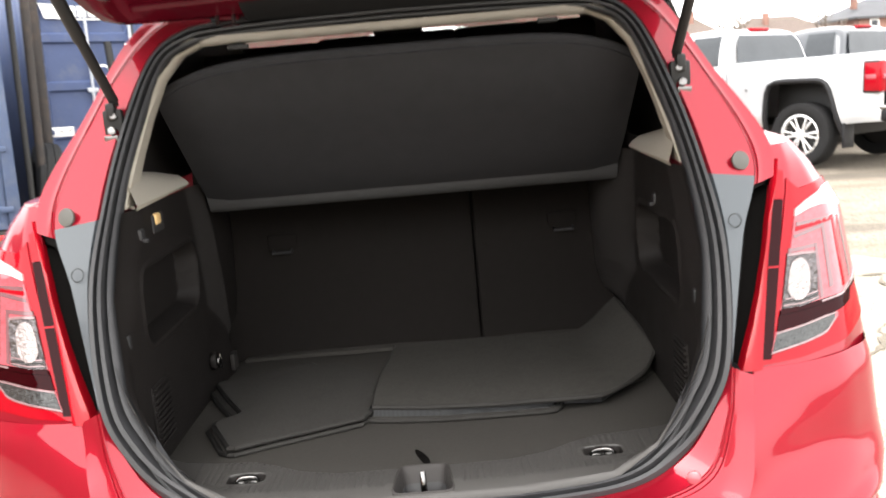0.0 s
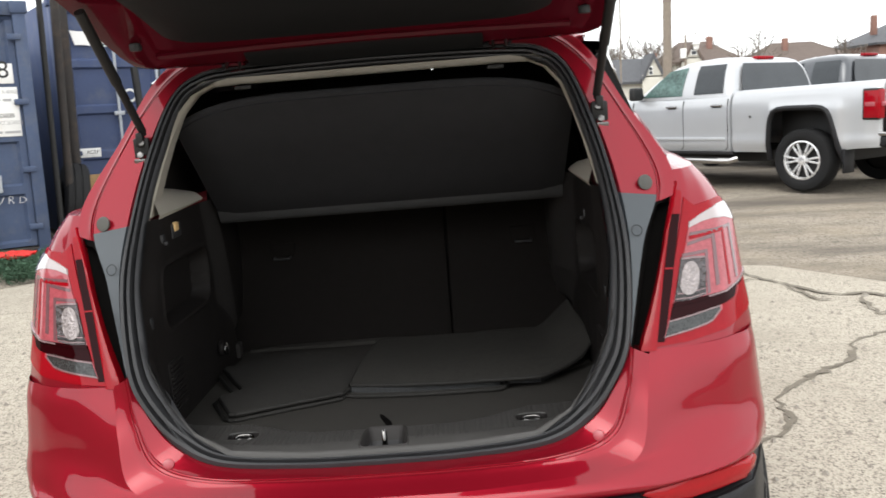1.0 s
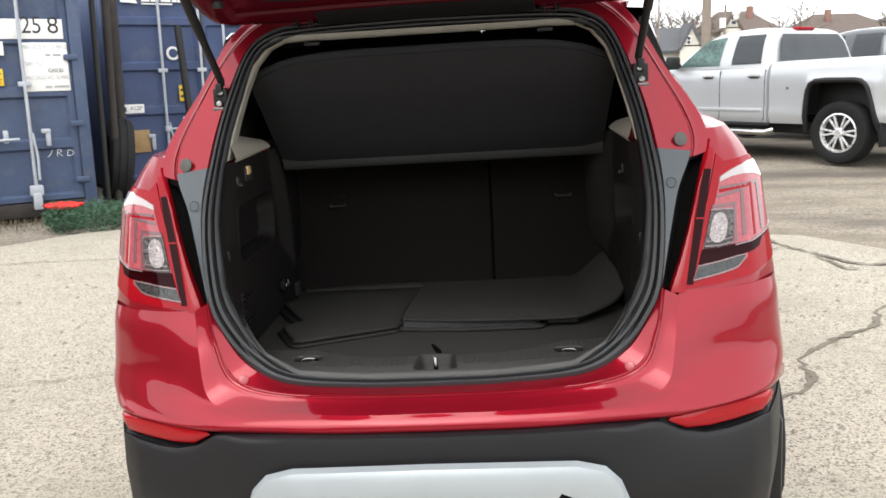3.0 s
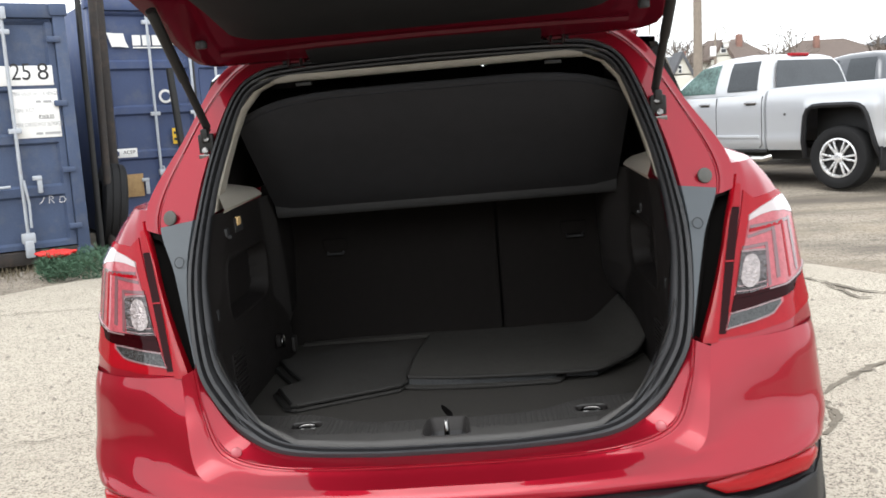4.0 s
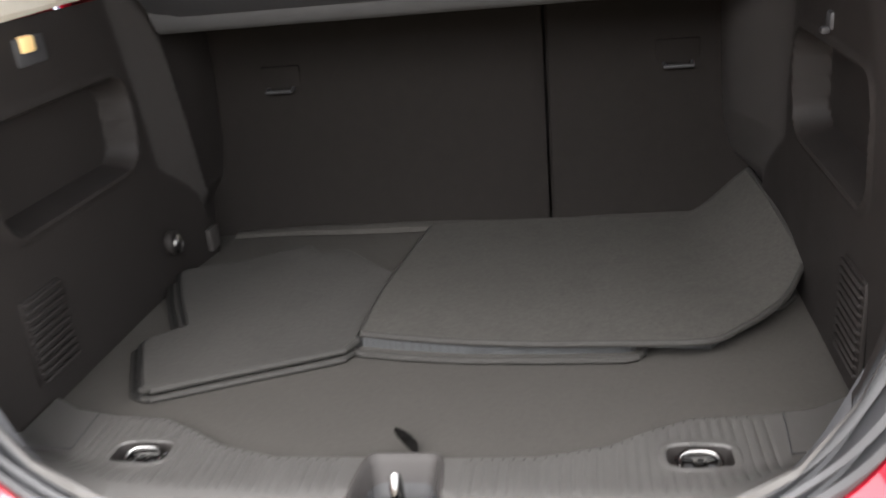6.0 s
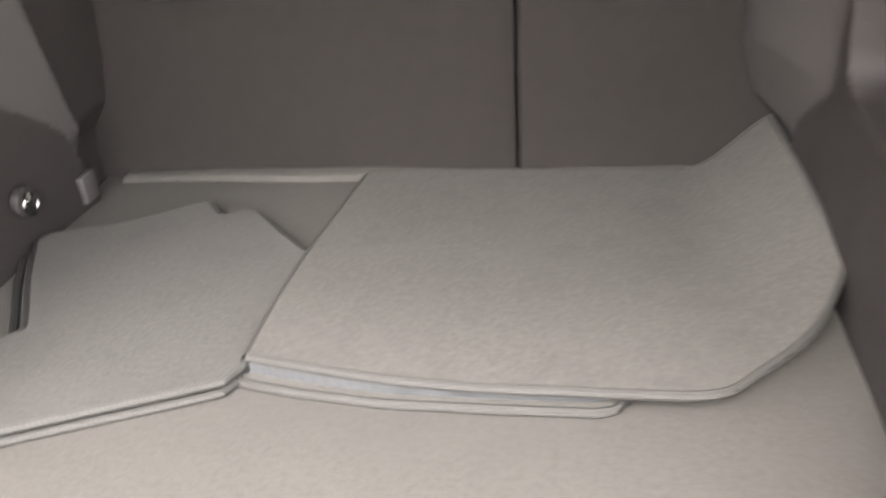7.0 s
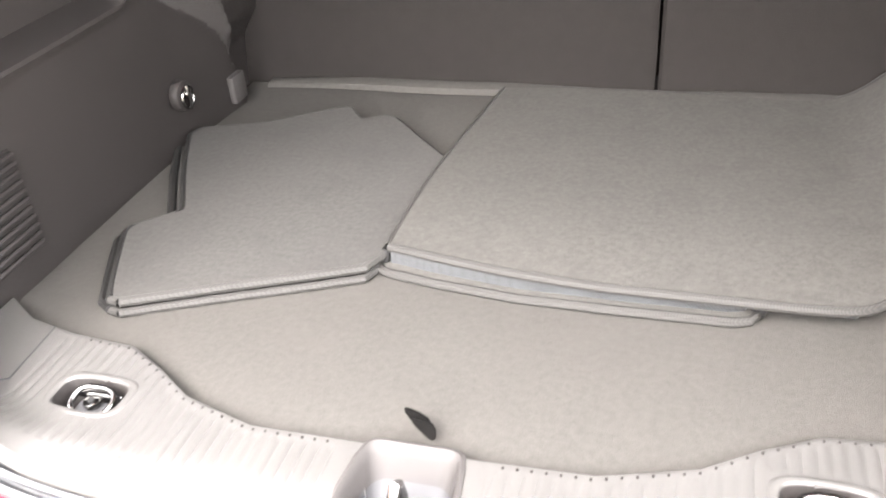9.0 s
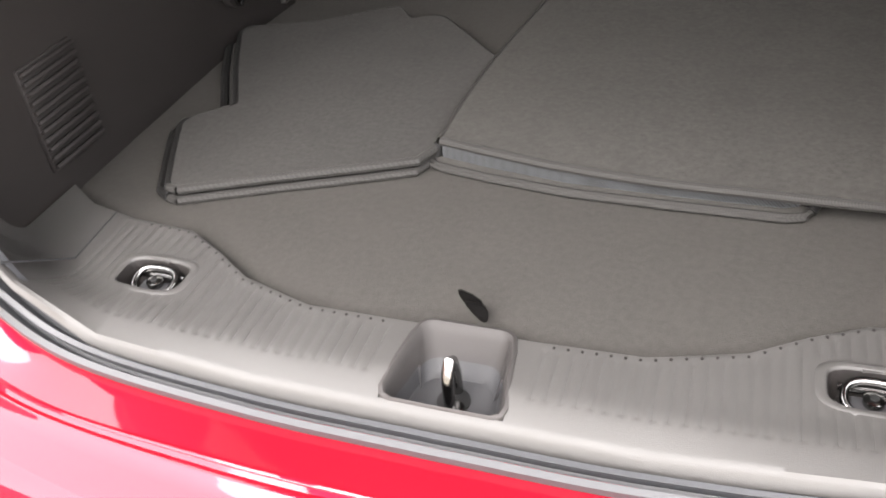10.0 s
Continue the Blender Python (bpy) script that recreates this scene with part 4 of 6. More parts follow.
    for z in (1.176, 1.19, 1.205, 1.23, 1.26, 1.32, 1.38, 1.42, 1.44):
        x0, y0 = float(np.interp(z, zs0, xs0)), float(np.interp(z, zs0, ys0))
        w = float(np.interp(z, [1.17, 1.21, 1.26, 1.44], [.040, .026, .022, .016]))
        st.append([Vector((s * (x0 + .006), y0 + .006, z)), Vector((s * (x0 - .001), y0 + .018, z)), Vector((s * (x0 + .004), y0 + .05 + w, z)), Vector((s * (x0 + .035), y0 + .07 + w, z))])
    pil = part("pillar_trim", grid(st), BEIGE, car, "pale beige pillar trim")
    led = []
    for t in [k / 10 for k in range(11)]:
        y = lerp(.312, .585, t)
        xo = .445 - .010 * t
        led.append([Vector((s * xo, y, 1.170 + .010 * t)), Vector((s * (xo - .004), y, 1.178 + .006 * t)), Vector((s * (xo + .004), y, 1.205 - .012 * t)), Vector((s * (xo + .02), y + .015, 1.230 - .030 * t)), Vector((s * (xo + .034 + .04 * t), y + .03, 1.236 - .026 * t))])
    part("ledge", grid(led), BEIGE, pil)
    # inside of the quarter above the ledge
    part("inner_quarter", grid([[(s * .505, .345, 1.18), (s * .505, .9, 1.18), (s * .52, 1.5, 1.18)], [(s * .485, .43, 1.32), (s * .495, .9, 1.34), (s * .51, 1.5, 1.36)], [(s * .43, .49, 1.45), (s * .47, .9, 1.49), (s * .49, 1.5, 1.5)]]), TRIM, car)


side_trim(1)
side_trim(-1)


def cabin():
    # headliner behind the seal, clips, roof lining
    rows = []
    for dy, dz, w in ((-.004, .006, 1), (.000, .000, 1), (.006, -.006, 1), (.018, -.009, 1), (.04, -.005, 1), (.09, .014, 1), (.4, .075, 1.02), (1.2, .125, 1.05), (1.95, .125, 1.05)):
        rows.append([Vector((x * w, .460 + dy - .01 * abs(x) ** 2, 1.444 + dz - .18 * max(0, abs(x) - .30) ** 1.6 - (.0 if dy < .1 else .3 * max(0, abs(x) - .42)))) for x in [-.42 + .84 * k / 28 for k in range(29)]])
    part("headliner", grid(rows), HEADLINER, car, "pale headliner")
    for x in (-.275, .275):
        part("headliner_clip", box((x, .466, 1.428), (.036, .016, .008), .002), BLACK, car)
    # rear seat backs
    for a, b, latch in ((-.535, .1205, -.33), (.1250, .535, .335)):
        rows = []
        for z, y in ((.66, .860), (.70, .862), (.85, .890), (1.0, .922), (1.15, .955), (1.26, .982), (1.30, 1.0), (1.315, 1.03), (1.31, 1.08), (1.2, 1.10), (.7, 1.0)):
            rows.append([Vector((lerp(a, b, t), y + (.007 if t in (0, 1) else 0), z)) for t in (0, .012, .1, .3, .5, .7, .9, .98, 1)])
        seat = part("seat_back", grid(rows), SEATCLOTH, car, "dark carpeted back of a folding rear seat")
        part("anchor_plate", box((latch, .922, .985), (.07, .010, .055), .004), SEATCLOTH, seat)
        part("tether_anchor", tube([(latch - .022, .915, .975), (latch - .022, .898, .972), (latch + .022, .898, .972), (latch + .022, .915, .975)], .0032, 8), PLASTIC, seat, "black steel tether anchor bar")
        # restraints widened and raised to block light from the windscreen
        for x in ((-.385, -.045) if a < 0 else (.284,)):
            h = part("head_restraint", box((x, 1.06, 1.383 if x > -.3 else 1.366), (.345, .09, .15), .022, seg=3), SHELF, seat)
    # dark block added behind the seat split to keep the gap dark
    part("seat_split_shade", box((.122, 1.04, .95), (.05, .03, .66), .004), SHELF, car)
    # front seats, widened and raised to block light, and mirror against the windscreen
    for x in (-.36, .36):
        part("front_seat", box((x, 1.75, 1.0), (.48, .16, .70), .06, bm=box((x, 1.78, 1.406), (.44, .10, .164), .03, seg=3), seg=3), SHELF, car)
    part("rear_view_mirror", box((-.075, 2.36, 1.51), (.19, .03, .10), .015, seg=3), BLACK, car)
    part("dashboard", box((0, 2.95, .98), (1.36, .5, .16), .05), BLACK, car)
    part("cabin_floor", box((0, 1.9, .42), (1.4, 2.0, .05)), BLACK, car)


cabin()


def parcel_shelf():
    """The rigid shelf hinged at the seats and lifted, seen from below."""
    a, b = Vector((0, .715, 1.128)), Vector((0, .448, 1.400))
    d = (b - a)
    nrm = Vector((0, -d.z, d.y)).normalized()
    rows = []
    for v in [k / 10 for k in range(11)]:
        r = []
        for k in range(33):
            u = -1 + 2 * k / 32
            w = lerp(.425, .440, v)
            bow = -.048 * abs(u) ** 5 * v
            p = a + d * (v * (1 + bow / d.length * 1.5)) + Vector((u * w, 0, 0))
            p += nrm * (.012 * (sstep((1 - abs(u)) / .14) * sstep(v / .18) * sstep((1 - v) / .25)))
            r.append(p)
        rows.append(r)
    sh = part("panel", thick(grid(rows), .014), SHELF, shelf, "black fabric-covered panel")
    part("rim", tube(rows[-1], .010, 8), SHELF, shelf)
    band = []
    for y, z in ((.694, 1.156), (.682, 1.152), (.681, 1.146), (.688, 1.128), (.696, 1.113), (.708, 1.106), (.740, 1.103), (.790, 1.110), (.80, 1.13)):
        band.append([Vector((-.428 + .856 * k / 16, y, z)) for k in range(17)])
    part("hinge_edge", grid(band), BAND, shelf, "grey fabric hinge edge")


shelf = thing("parcel_shelf", "black fabric parcel shelf tilted up behind the rear seats", "parcel shelf", CAR)
parcel_shelf()

# ---- floor mats lying in the boot ----
def mat_sheet(outline, z0, th, name, material, parent, label=""):
    bm = slab(outline, z0, z0 + th, min(.003, th * .4))
    return part(name, bm, material, parent, label, smooth=False)


def binding(outline, z, r, parent):
    pts = [Vector((x, y, z)) for x, y in outline]
    part("edge_binding", tube(pts + [pts[0]], r, 8, caps=False), BINDING, parent, "woven edge binding")


LEFT_MAT = [(-.333, .303), (-.25, .340), (-.16, .378), (-.117, .3975), (-.104, .430), (-.05, .47), (-.02, .56), (-.06, .59), (-.102, .624), (-.144, .667), (-.186, .713), (-.196, .724), (-.205, .7275), (-.214, .7235), (-.233, .7120), (-.240, .7125),
            (-.252, .731), (-.263, .746), (-.273, .747), (-.284, .742), (-.357, .690), (-.436, .665), (-.445, .656), (-.447, .643), (-.405, .556), (-.360, .474), (-.357, .466), (-.362, .459), (-.389, .434), (-.396, .426), (-.397, .415), (-.365, .348), (-.348, .314), (-.343, .305)]
mat_a = thing("floor_mat", "pair of grey carpet floor mats stacked flat on the boot floor", "floor mat", CAR, "floor mats in the boot")
low = [(x + (-.021 if x < -.35 and y > .45 else -.012 if x < -.33 and y > .31 else -.002), y - (.002 if y < .45 else -.003)) for x, y in LEFT_MAT]
mat_sheet(low, FLOOR + .0012, .006, "lower_mat", MATDARKER, mat_a)
binding(low, FLOOR + .0050, .0046, mat_a)
mat_sheet(LEFT_MAT, FLOOR + .0130, .0085, "upper_mat", MATDARKER, mat_a)
binding(LEFT_MAT, FLOOR + .0168, .0050, mat_a)
# a darker copy of the binding on the two steps of the outer edge
for edge, z in ((LEFT_MAT, FLOOR + .0168), (low, FLOOR + .0062)):
    for want in (lambda x, y: x < -.340 and y < .432, lambda x, y: x < -.356 and .455 < y < .67):
        run = sorted(((x, y) for x, y in edge if want(x, y)), key=lambda q: q[1])
        part("outer_binding", tube([Vector((x - .0006, y, z)) for x, y in run], .0056, 8), DARKBIND, mat_a, "darker woven binding on the outer side")


def curl(x, y):
    return .075 * sstep((x - .33) / .15) * sstep((y - .47) / .40) + .012 * sstep((x - .36) / .12)


def folded_mat():
    m = thing("floor_mat", "large grey folded floor mat, one corner curled up", "floor mat", CAR, "floor mats in the boot")
    front = spline([(-.100, .423, 0), (-.03, .409, 0), (.061, .394, 0), (.15, .389, 0), (.26, .388, 0), (.325, .392, 0), (.360, .420, 0), (.417, .478, 0), (.462, .565, 0)], 5)
    backe = spline([(-.078, .862, 0), (0, .861, 0), (.1, .860, 0), (.2, .858, 0), (.28, .857, 0), (.33, .857, 0), (.37, .860, 0), (.41, .866, 0), (.440, .866, 0)], 5)

    def sheet(z, th, inset=0.0):
        rows = []
        for k in range(17):
            t = k / 16
            r = [a.lerp(b, t) - Vector((.009 * math.sin(math.pi * t) * max(0, 1 - i / 12), 0, 0)) for i, (a, b) in enumerate(zip(front, backe))]
            rows.append([Vector((p.x, p.y, FLOOR + lerp(z, .012, sstep(t * 1.1)) + curl(p.x, p.y) + .0012 * noise.noise(Vector((p.x * 11, p.y * 11, z))))) for p in r])
        return rows

    up = sheet(.0305, .009)
    part("upper_layer", thick(grid(up), .008), MATFABRIC, m)
    loop = up[0] + [r[-1] for r in up[1:]] + up[-1][-2::-1] + [r[0] for r in up[-2:0:-1]]
    part("edge_binding", tube([p - Vector((0, 0, .004)) for p in loop] + [loop[0] - Vector((0, 0, .004))], .0048, 8, caps=False), BINDING, m, "woven edge binding")
    lowo = [(-.110, .422), (-.106, .412), (-.096, .4075), (-.047, .398), (.033, .388), (.13, .386), (.225, .386), (.240, .391), (.247, .403), (.26, .60), (.25, .845), (-.06, .845), (-.085, .72)]
    mat_sheet(lowo, FLOOR + .001, .008, "lower_layer", MATFABRIC, m)
    binding(lowo, FLOOR + .0054, .0048, m)
    part("corner_binding", tube([(-.106, .424, FLOOR + .006), (-.106, .424, FLOOR + .014), (-.103, .426, FLOOR + .022)], .0052, 10), DARKBIND, m)
    part("corner_binding", tube([(.246, .400, FLOOR + .006), (.250, .407, FLOOR + .011), (.248, .416, FLOOR + .018)], .0060, 10), DARKBIND, m)
    core = [(-.099, .421), (-.047, .410), (.033, .3985), (.13, .3955), (.222, .396), (.235, .400), (.242, .412), (.24, .46), (-.08, .47)]
    mat_sheet(core, FLOOR + .008, .0155, "rubber_backing", MATBACK, m, "grey ribbed rubber backing")
    # second thin mat under the curled end
    tail = [(.30, .45), (.36, .475), (.43, .52), (.452, .55), (.447, .60), (.42, .70), (.30, .72)]
    mat_sheet(tail, FLOOR + .001, .007, "under_layer", MATFABRIC, m)
    core2 = [(.25, .41), (.325, .405), (.37, .46), (.25, .47)]
    mat_sheet(core2, FLOOR + .008, .012, "rubber_backing", MATBACK, m)


folded_mat()

# ---- ground ----


def aggregate(name, light, dark, stain, cell, rough=0.92, damp=None):
    """Stony ground: coloured grains of two sizes under broad stains."""
    m, n, l, b = nodes_of(name)
    co = n.new("ShaderNodeTexCoord")

    def vor(scale):
        v = n.new("ShaderNodeTexVoronoi")
        v.inputs["Scale"].default_value = scale
        l.new(co.outputs["Object"], v.inputs["Vector"])
        return v

    def noi(scale, detail=6):
        t = n.new("ShaderNodeTexNoise")
        t.inputs["Scale"].default_value, t.inputs["Detail"].default_value = scale, detail
        t.inputs["Roughness"].default_value = 0.65
        l.new(co.outputs["Object"], t.inputs["Vector"])
        return t

    def blendc(fac, a, c, lo=0.0, hi=1.0):
        r = n.new("ShaderNodeMapRange")
        r.inputs["From Min"].default_value, r.inputs["From Max"].default_value = lo, hi
        l.new(fac, r.inputs["Value"])
        x = n.new("ShaderNodeMix")
        x.data_type = "RGBA"
        l.new(r.outputs[0], x.inputs["Factor"])
        for sock, val in (("A", a), ("B", c)):
            if isinstance(val, tuple):
                x.inputs[sock].default_value = (*val, 1)
            else:
                l.new(val, x.inputs[sock])
        return x.outputs["Result"]

    sep = n.new("ShaderNodeSeparateColor")
    v1, v2 = vor(cell), vor(cell * 2.7)
    l.new(v1.outputs["Color"], sep.inputs[0])
    sep2 = n.new("ShaderNodeSeparateColor")
    l.new(v2.outputs["Color"], sep2.inputs[0])
    grains = blendc(sep.outputs[0], dark, light, 0.05, 0.55)
    fine = blendc(sep2.outputs[1], grains, tuple(min(1, c * 1.25) for c in light), 0.6, 1.0)
    blot = noi(0.9, 9)
    patch_ = noi(6, 5)
    c1 = blendc(blot.outputs[0], fine, stain, 0.47, 0.80)
    c2 = blendc(patch_.outputs[0], c1, tuple(0.8 * c for c in dark), 0.60, 0.95)
    if damp:
        # long damp streaks along the tyre tracks
        mp = n.new("ShaderNodeMapping")
        mp.inputs["Rotation"].default_value = (0, 0, math.radians(12))
        mp.inputs["Scale"].default_value = (.22, .85, 1)
        l.new(co.outputs["Object"], mp.inputs["Vector"])
        for scale, lo, hi in ((.9, .46, .66), (4.0, .52, .80)):
            t = noi(scale, 8)
            l.new(mp.outputs[0], t.inputs["Vector"])
            c2 = blendc(t.outputs[0], c2, damp, lo, hi)
    l.new(c2, b.inputs["Base Color"])
    b.inputs["Roughness"].default_value = rough
    b.inputs["Specular IOR Level"].default_value = 0.2
    bp = n.new("ShaderNodeBump")
    bp.inputs["Strength"].default_value, bp.inputs["Distance"].default_value = 0.8, 0.005
    l.new(v1.outputs["Distance"], bp.inputs["Height"])
    l.new(bp.outputs[0], b.inputs["Normal"])
    return m


CONCRETE = aggregate("worn_concrete", (0.405, 0.366, 0.302), (0.120, 0.107, 0.087), (0.270, 0.240, 0.193), 120)
DIRT = aggregate("gravelly_dirt", (0.27, 0.235, 0.190), (0.085, 0.074, 0.060), (0.25, 0.208, 0.150), 60, 0.97, (0.110, 0.094, 0.078))
CRACKFILL = mat("dark_crack_soil", (0.15, 0.13, 0.10), 0.95, 0, 0.4, 30, 200, 0.8)
BLUE = mat("weathered_blue_steel", (0.046, 0.068, 0.146), 0.6, 0.0, 0.16, 4, 120, 0.25, dirt=(0.12, 0.13, 0.15), dirt_scale=5, dirt_amount=0.35, spec=0.4)
BLUE_DARK = mat("dark_blue_grey_steel", (0.052, 0.075, 0.135), 0.6, 0.0, 0.22, 4, 120, 0.25, dirt=(0.14, 0.145, 0.155), dirt_scale=6, dirt_amount=0.35, spec=0.4)
RUST = mat("rusty_dark_steel", (0.026, 0.022, 0.020), 0.75, 0.1, 0.35, 12, 200, 0.5, dirt=(0.12, 0.075, 0.05), dirt_scale=8, dirt_amount=0.3)
GALV = mat("grey_painted_bar", (0.40, 0.43, 0.47), 0.5, 0.2, 0.12, 14, 200, 0.2, dirt=(0.25, 0.20, 0.16), dirt_scale=9, dirt_amount=0.3)
PAPER = mat("white_marking_panel", (0.78, 0.78, 0.76), 0.6, 0, 0.05, 10, 200, 0.05, dirt=(0.5, 0.5, 0.48), dirt_scale=7, dirt_amount=0.3)
INK = mat("black_marking", (0.02, 0.02, 0.022), 0.6, 0, 0.05, 10, 100, 0)
FAINT = mat("faded_print", (0.36, 0.36, 0.36), 0.6, 0, 0.1, 10, 100, 0)
YELLOW = mat("yellow_label", (0.72, 0.47, 0.03), 0.55, 0, 0.08, 20, 200, 0.05)
PLYWOOD = mat("rusted_patch_board", (0.34, 0.22, 0.10), 0.8, 0, 0.3, 14, 150, 0.4, dirt=(0.20, 0.12, 0.06), dirt_scale=9, dirt_amount=0.6)
SILVER = mat("silver_paint", (0.46, 0.47, 0.485), 0.34, 0.35, 0.04, 3, 900, 0.02, coat=0.3)
DARKPAINT = mat("dark_grey_paint", (0.045, 0.050, 0.058), 0.3, 0.4, 0.05, 3, 900, 0.02, coat=1.0)
TINT = mat("tinted_window", (0.045, 0.050, 0.055), 0.10, 0, 0.2, 4, 50, 0, coat=0.0, spec=0.25)
GREENGLASS = mat("greenish_window", (0.075, 0.125, 0.115), 0.10, 0, 0.8, 5, 25, 0, coat=0.0, spec=0.3)
ALLOY = mat("polished_alloy", (0.70, 0.70, 0.70), 0.28, 0.55, 0.08, 20, 300, 0.05)
BARK = mat("grey_bark", (0.15, 0.125, 0.105), 0.95, 0, 0.3, 20, 120, 0.8)
POLEWOOD = mat("weathered_pole_wood", (0.22, 0.185, 0.15), 0.95, 0, 0.25, 6, 80, 0.8)
ROOF_BROWN = mat("brown_shingles", (0.115, 0.088, 0.074), 0.95, 0, 0.2, 3, 20, 0.8, bump_dist=0.03)
ROOF_GREY = mat("grey_shingles", (0.088, 0.090, 0.097), 0.95, 0, 0.2, 3, 20, 0.8, bump_dist=0.03)
SIDING = mat("pale_siding", (0.50, 0.48, 0.42), 0.8, 0, 0.1, 2, 30, 0.3)
BRICKWALL = mat("red_brick_wall", (0.21, 0.115, 0.09), 0.9, 0, 0.25, 3, 25, 0.6)
NEEDLES = mat("evergreen_needles", (0.035, 0.085, 0.045), 0.7, 0, 0.45, 20, 100, 0)
RIBBON = mat("red_ribbon", (0.58, 0.018, 0.014), 0.6, 0, 0.15, 30, 300, 0.3)
DRYGRASS = mat("dry_grass", (0.13, 0.108, 0.07), 0.9, 0, 0.4, 5, 50, 0)
STONEMAT = mat("pale_gravel", (0.26, 0.235, 0.20), 0.9, 0, 0.3, 20, 100, 0.5)


def ground():
    rows = []
    steps = [-600, -200, -80, -40, -20, -12, -8, -6, -4, -2, 0, 2, 4, 6, 8, 10, 12, 16, 20, 30, 40, 80, 200, 600]
    for y in steps:
        rows.append([Vector((x, y, -.012 + .15 * max(0, min(1, (y - 5) / 4)) * max(0, min(1, (x - .5) / 2.5)) + (.02 * noise.noise(Vector((x * .2, y * .2, 0))) - .018 if abs(x) < 60 and abs(y) < 60 else -.02))) for x in steps])
    tagged(obj("ground", grid(rows), DIRT), "brown gravelly dirt lot with dark damp patches", "ground", kind="structure")
    # concrete apron with a broken edge
    rnd = random.Random(4)
    far = []
    for k in range(61):
        x = -9 + 21 * k / 60
        y = float(np.interp(x, [-9, -4.34, -3.6, -2, 2.17, 2.6, 3.6, 12], [2.6, 5.42, 6.3, 6.6, 5.85, 5.40, 4.05, 1.5])) + rnd.uniform(-.10, .10)
        far.append((x, y))
    out = far + [(12, -8), (-9, -8)]
    tagged(obj("pavement", slab(out[::-1], -.10, 0, .012), CONCRETE), "pale worn concrete apron with cracks and loose grit", "pavement", kind="structure")


ground()


def crack(pts, width, seed):
    rnd = random.Random(seed)
    path = [Vector((x, y, .003 + .0012 * seed)) for x, y in pts]
    line = []
    for a, b in zip(path, path[1:]):
        n = max(2, int((b - a).length / .05))
        for k in range(n):
            line.append(a.lerp(b, k / n) + Vector((rnd.uniform(-.02, .02), rnd.uniform(-.02, .02), 0)))
    rows = [[], []]
    for i, p in enumerate(line):
        d = (line[min(i + 1, len(line) - 1)] - line[max(0, i - 1)]).normalized()
        sd = Vector((d.y, -d.x, 0)) * width * rnd.uniform(.2, .85)
        rows[0].append(p + sd)
        rows[1].append(p - sd)
    tagged(obj("pavement_crack", grid(rows), CRACKFILL), "dark soil-filled crack in the concrete", "crack", "cracks in the concrete", "structure")


crack([(1.18, 1.80), (1.28, 1.87), (1.37, 1.92), (1.48, 2.13), (1.49, 2.28), (1.51, 2.36), (1.69, 2.59), (1.84, 2.72), (1.96, 2.81), (2.12, 2.98), (2.20, 3.21), (2.33, 3.32), (2.47, 3.40), (3.1, 3.6)], .020, 1)
crack([(1.40, 1.96), (1.48, 2.10), (1.47, 2.22)], .032, 2)
crack([(1.75, 2.64), (1.90, 2.76), (2.08, 2.93), (2.16, 3.1)], .028, 3)
crack([(2.05, 5.80), (2.20, 5.37), (2.29, 5.03), (2.41, 4.72), (2.49, 4.49), (2.61, 4.36), (2.78, 4.38), (2.87, 4.26), (3.3, 4.1)], .034, 7)
crack([(2.39, 4.67), (2.40, 4.45), (2.44, 4.25), (2.57, 4.18)], .028, 8)
crack([(2.72, 4.25), (2.66, 4.07), (2.62, 3.82), (2.80, 3.70)], .030, 9)
crack([(1.70, 4.9), (1.95, 4.75), (2.29, 5.03)], .016, 10)
crack([(-4.4, 4.55), (-3.4, 4.85), (-2.4, 5.0), (-1.2, 5.1)], .010, 5)
crack([(-3.2, 1.2), (-2.5, 1.9), (-1.7, 2.2), (-1.2, 2.1)], .007, 6)


def scatter(name, label, category, count, area, size, material, seed, stand=False):
    """Loose grit or dry blades on the ground."""
    rnd = random.Random(seed)
    verts, faces = [], []
    for _ in range(count):
        x, y = area(rnd)
        s = rnd.uniform(*size)
        a = rnd.uniform(0, 6.28)
        b = len(verts)
        if stand:
            dx, dy = math.cos(a) * s * .08, math.sin(a) * s * .08
            lx, ly = rnd.uniform(-.5, .5) * s, rnd.uniform(-.5, .5) * s
            verts += [(x - dx, y - dy, -.03), (x + dx, y + dy, -.03), (x + lx, y + ly, s)]
            faces += [(b, b + 1, b + 2)]
        else:
            for k in range(4):
                verts.append((x + s * math.cos(a + k * 1.57) * rnd.uniform(.6, 1), y + s * math.sin(a + k * 1.57) * rnd.uniform(.6, 1), 0 if y < 4.4 else -.025))
            verts.append((x, y, s * .8 + (0 if y < 4.4 else -.02)))
            faces += [(b + k, b + (k + 1) % 4, b + 4) for k in range(4)]
    me = bpy.data.meshes.new(name)
    me.from_pydata(verts, [], faces)
    me.materials.append(material)
    tagged(new(name, me), label, category, kind="stuff")


scatter("gravel", "pale loose grit on the concrete and dirt", "gravel", 2600, lambda r: (r.uniform(-6, 7), r.uniform(.5, 9)), (.006, .022), STONEMAT, 1)
scatter("gravel", "coarse stones along the broken concrete edge", "gravel", 900, lambda r: (lambda x: (x, float(np.interp(x, [1, 2.17, 2.6, 3.6, 7], [5.4, 5.05, 4.5, 3.7, 3.0])) + r.gauss(.25, .22)))(r.uniform(1.2, 6.5)), (.01, .035), STONEMAT, 2)
scatter("dry_grass", "dry grass and leaf litter at the foot of the containers", "grass", 1500, lambda r: (lambda u, v: (-6.1 + .8 * u + .6 * v, 6.0 + .6 * u - .8 * v))(r.uniform(0, 3.6), abs(r.gauss(0, .35)) - .1), (.02, .075), DRYGRASS, 3, True)

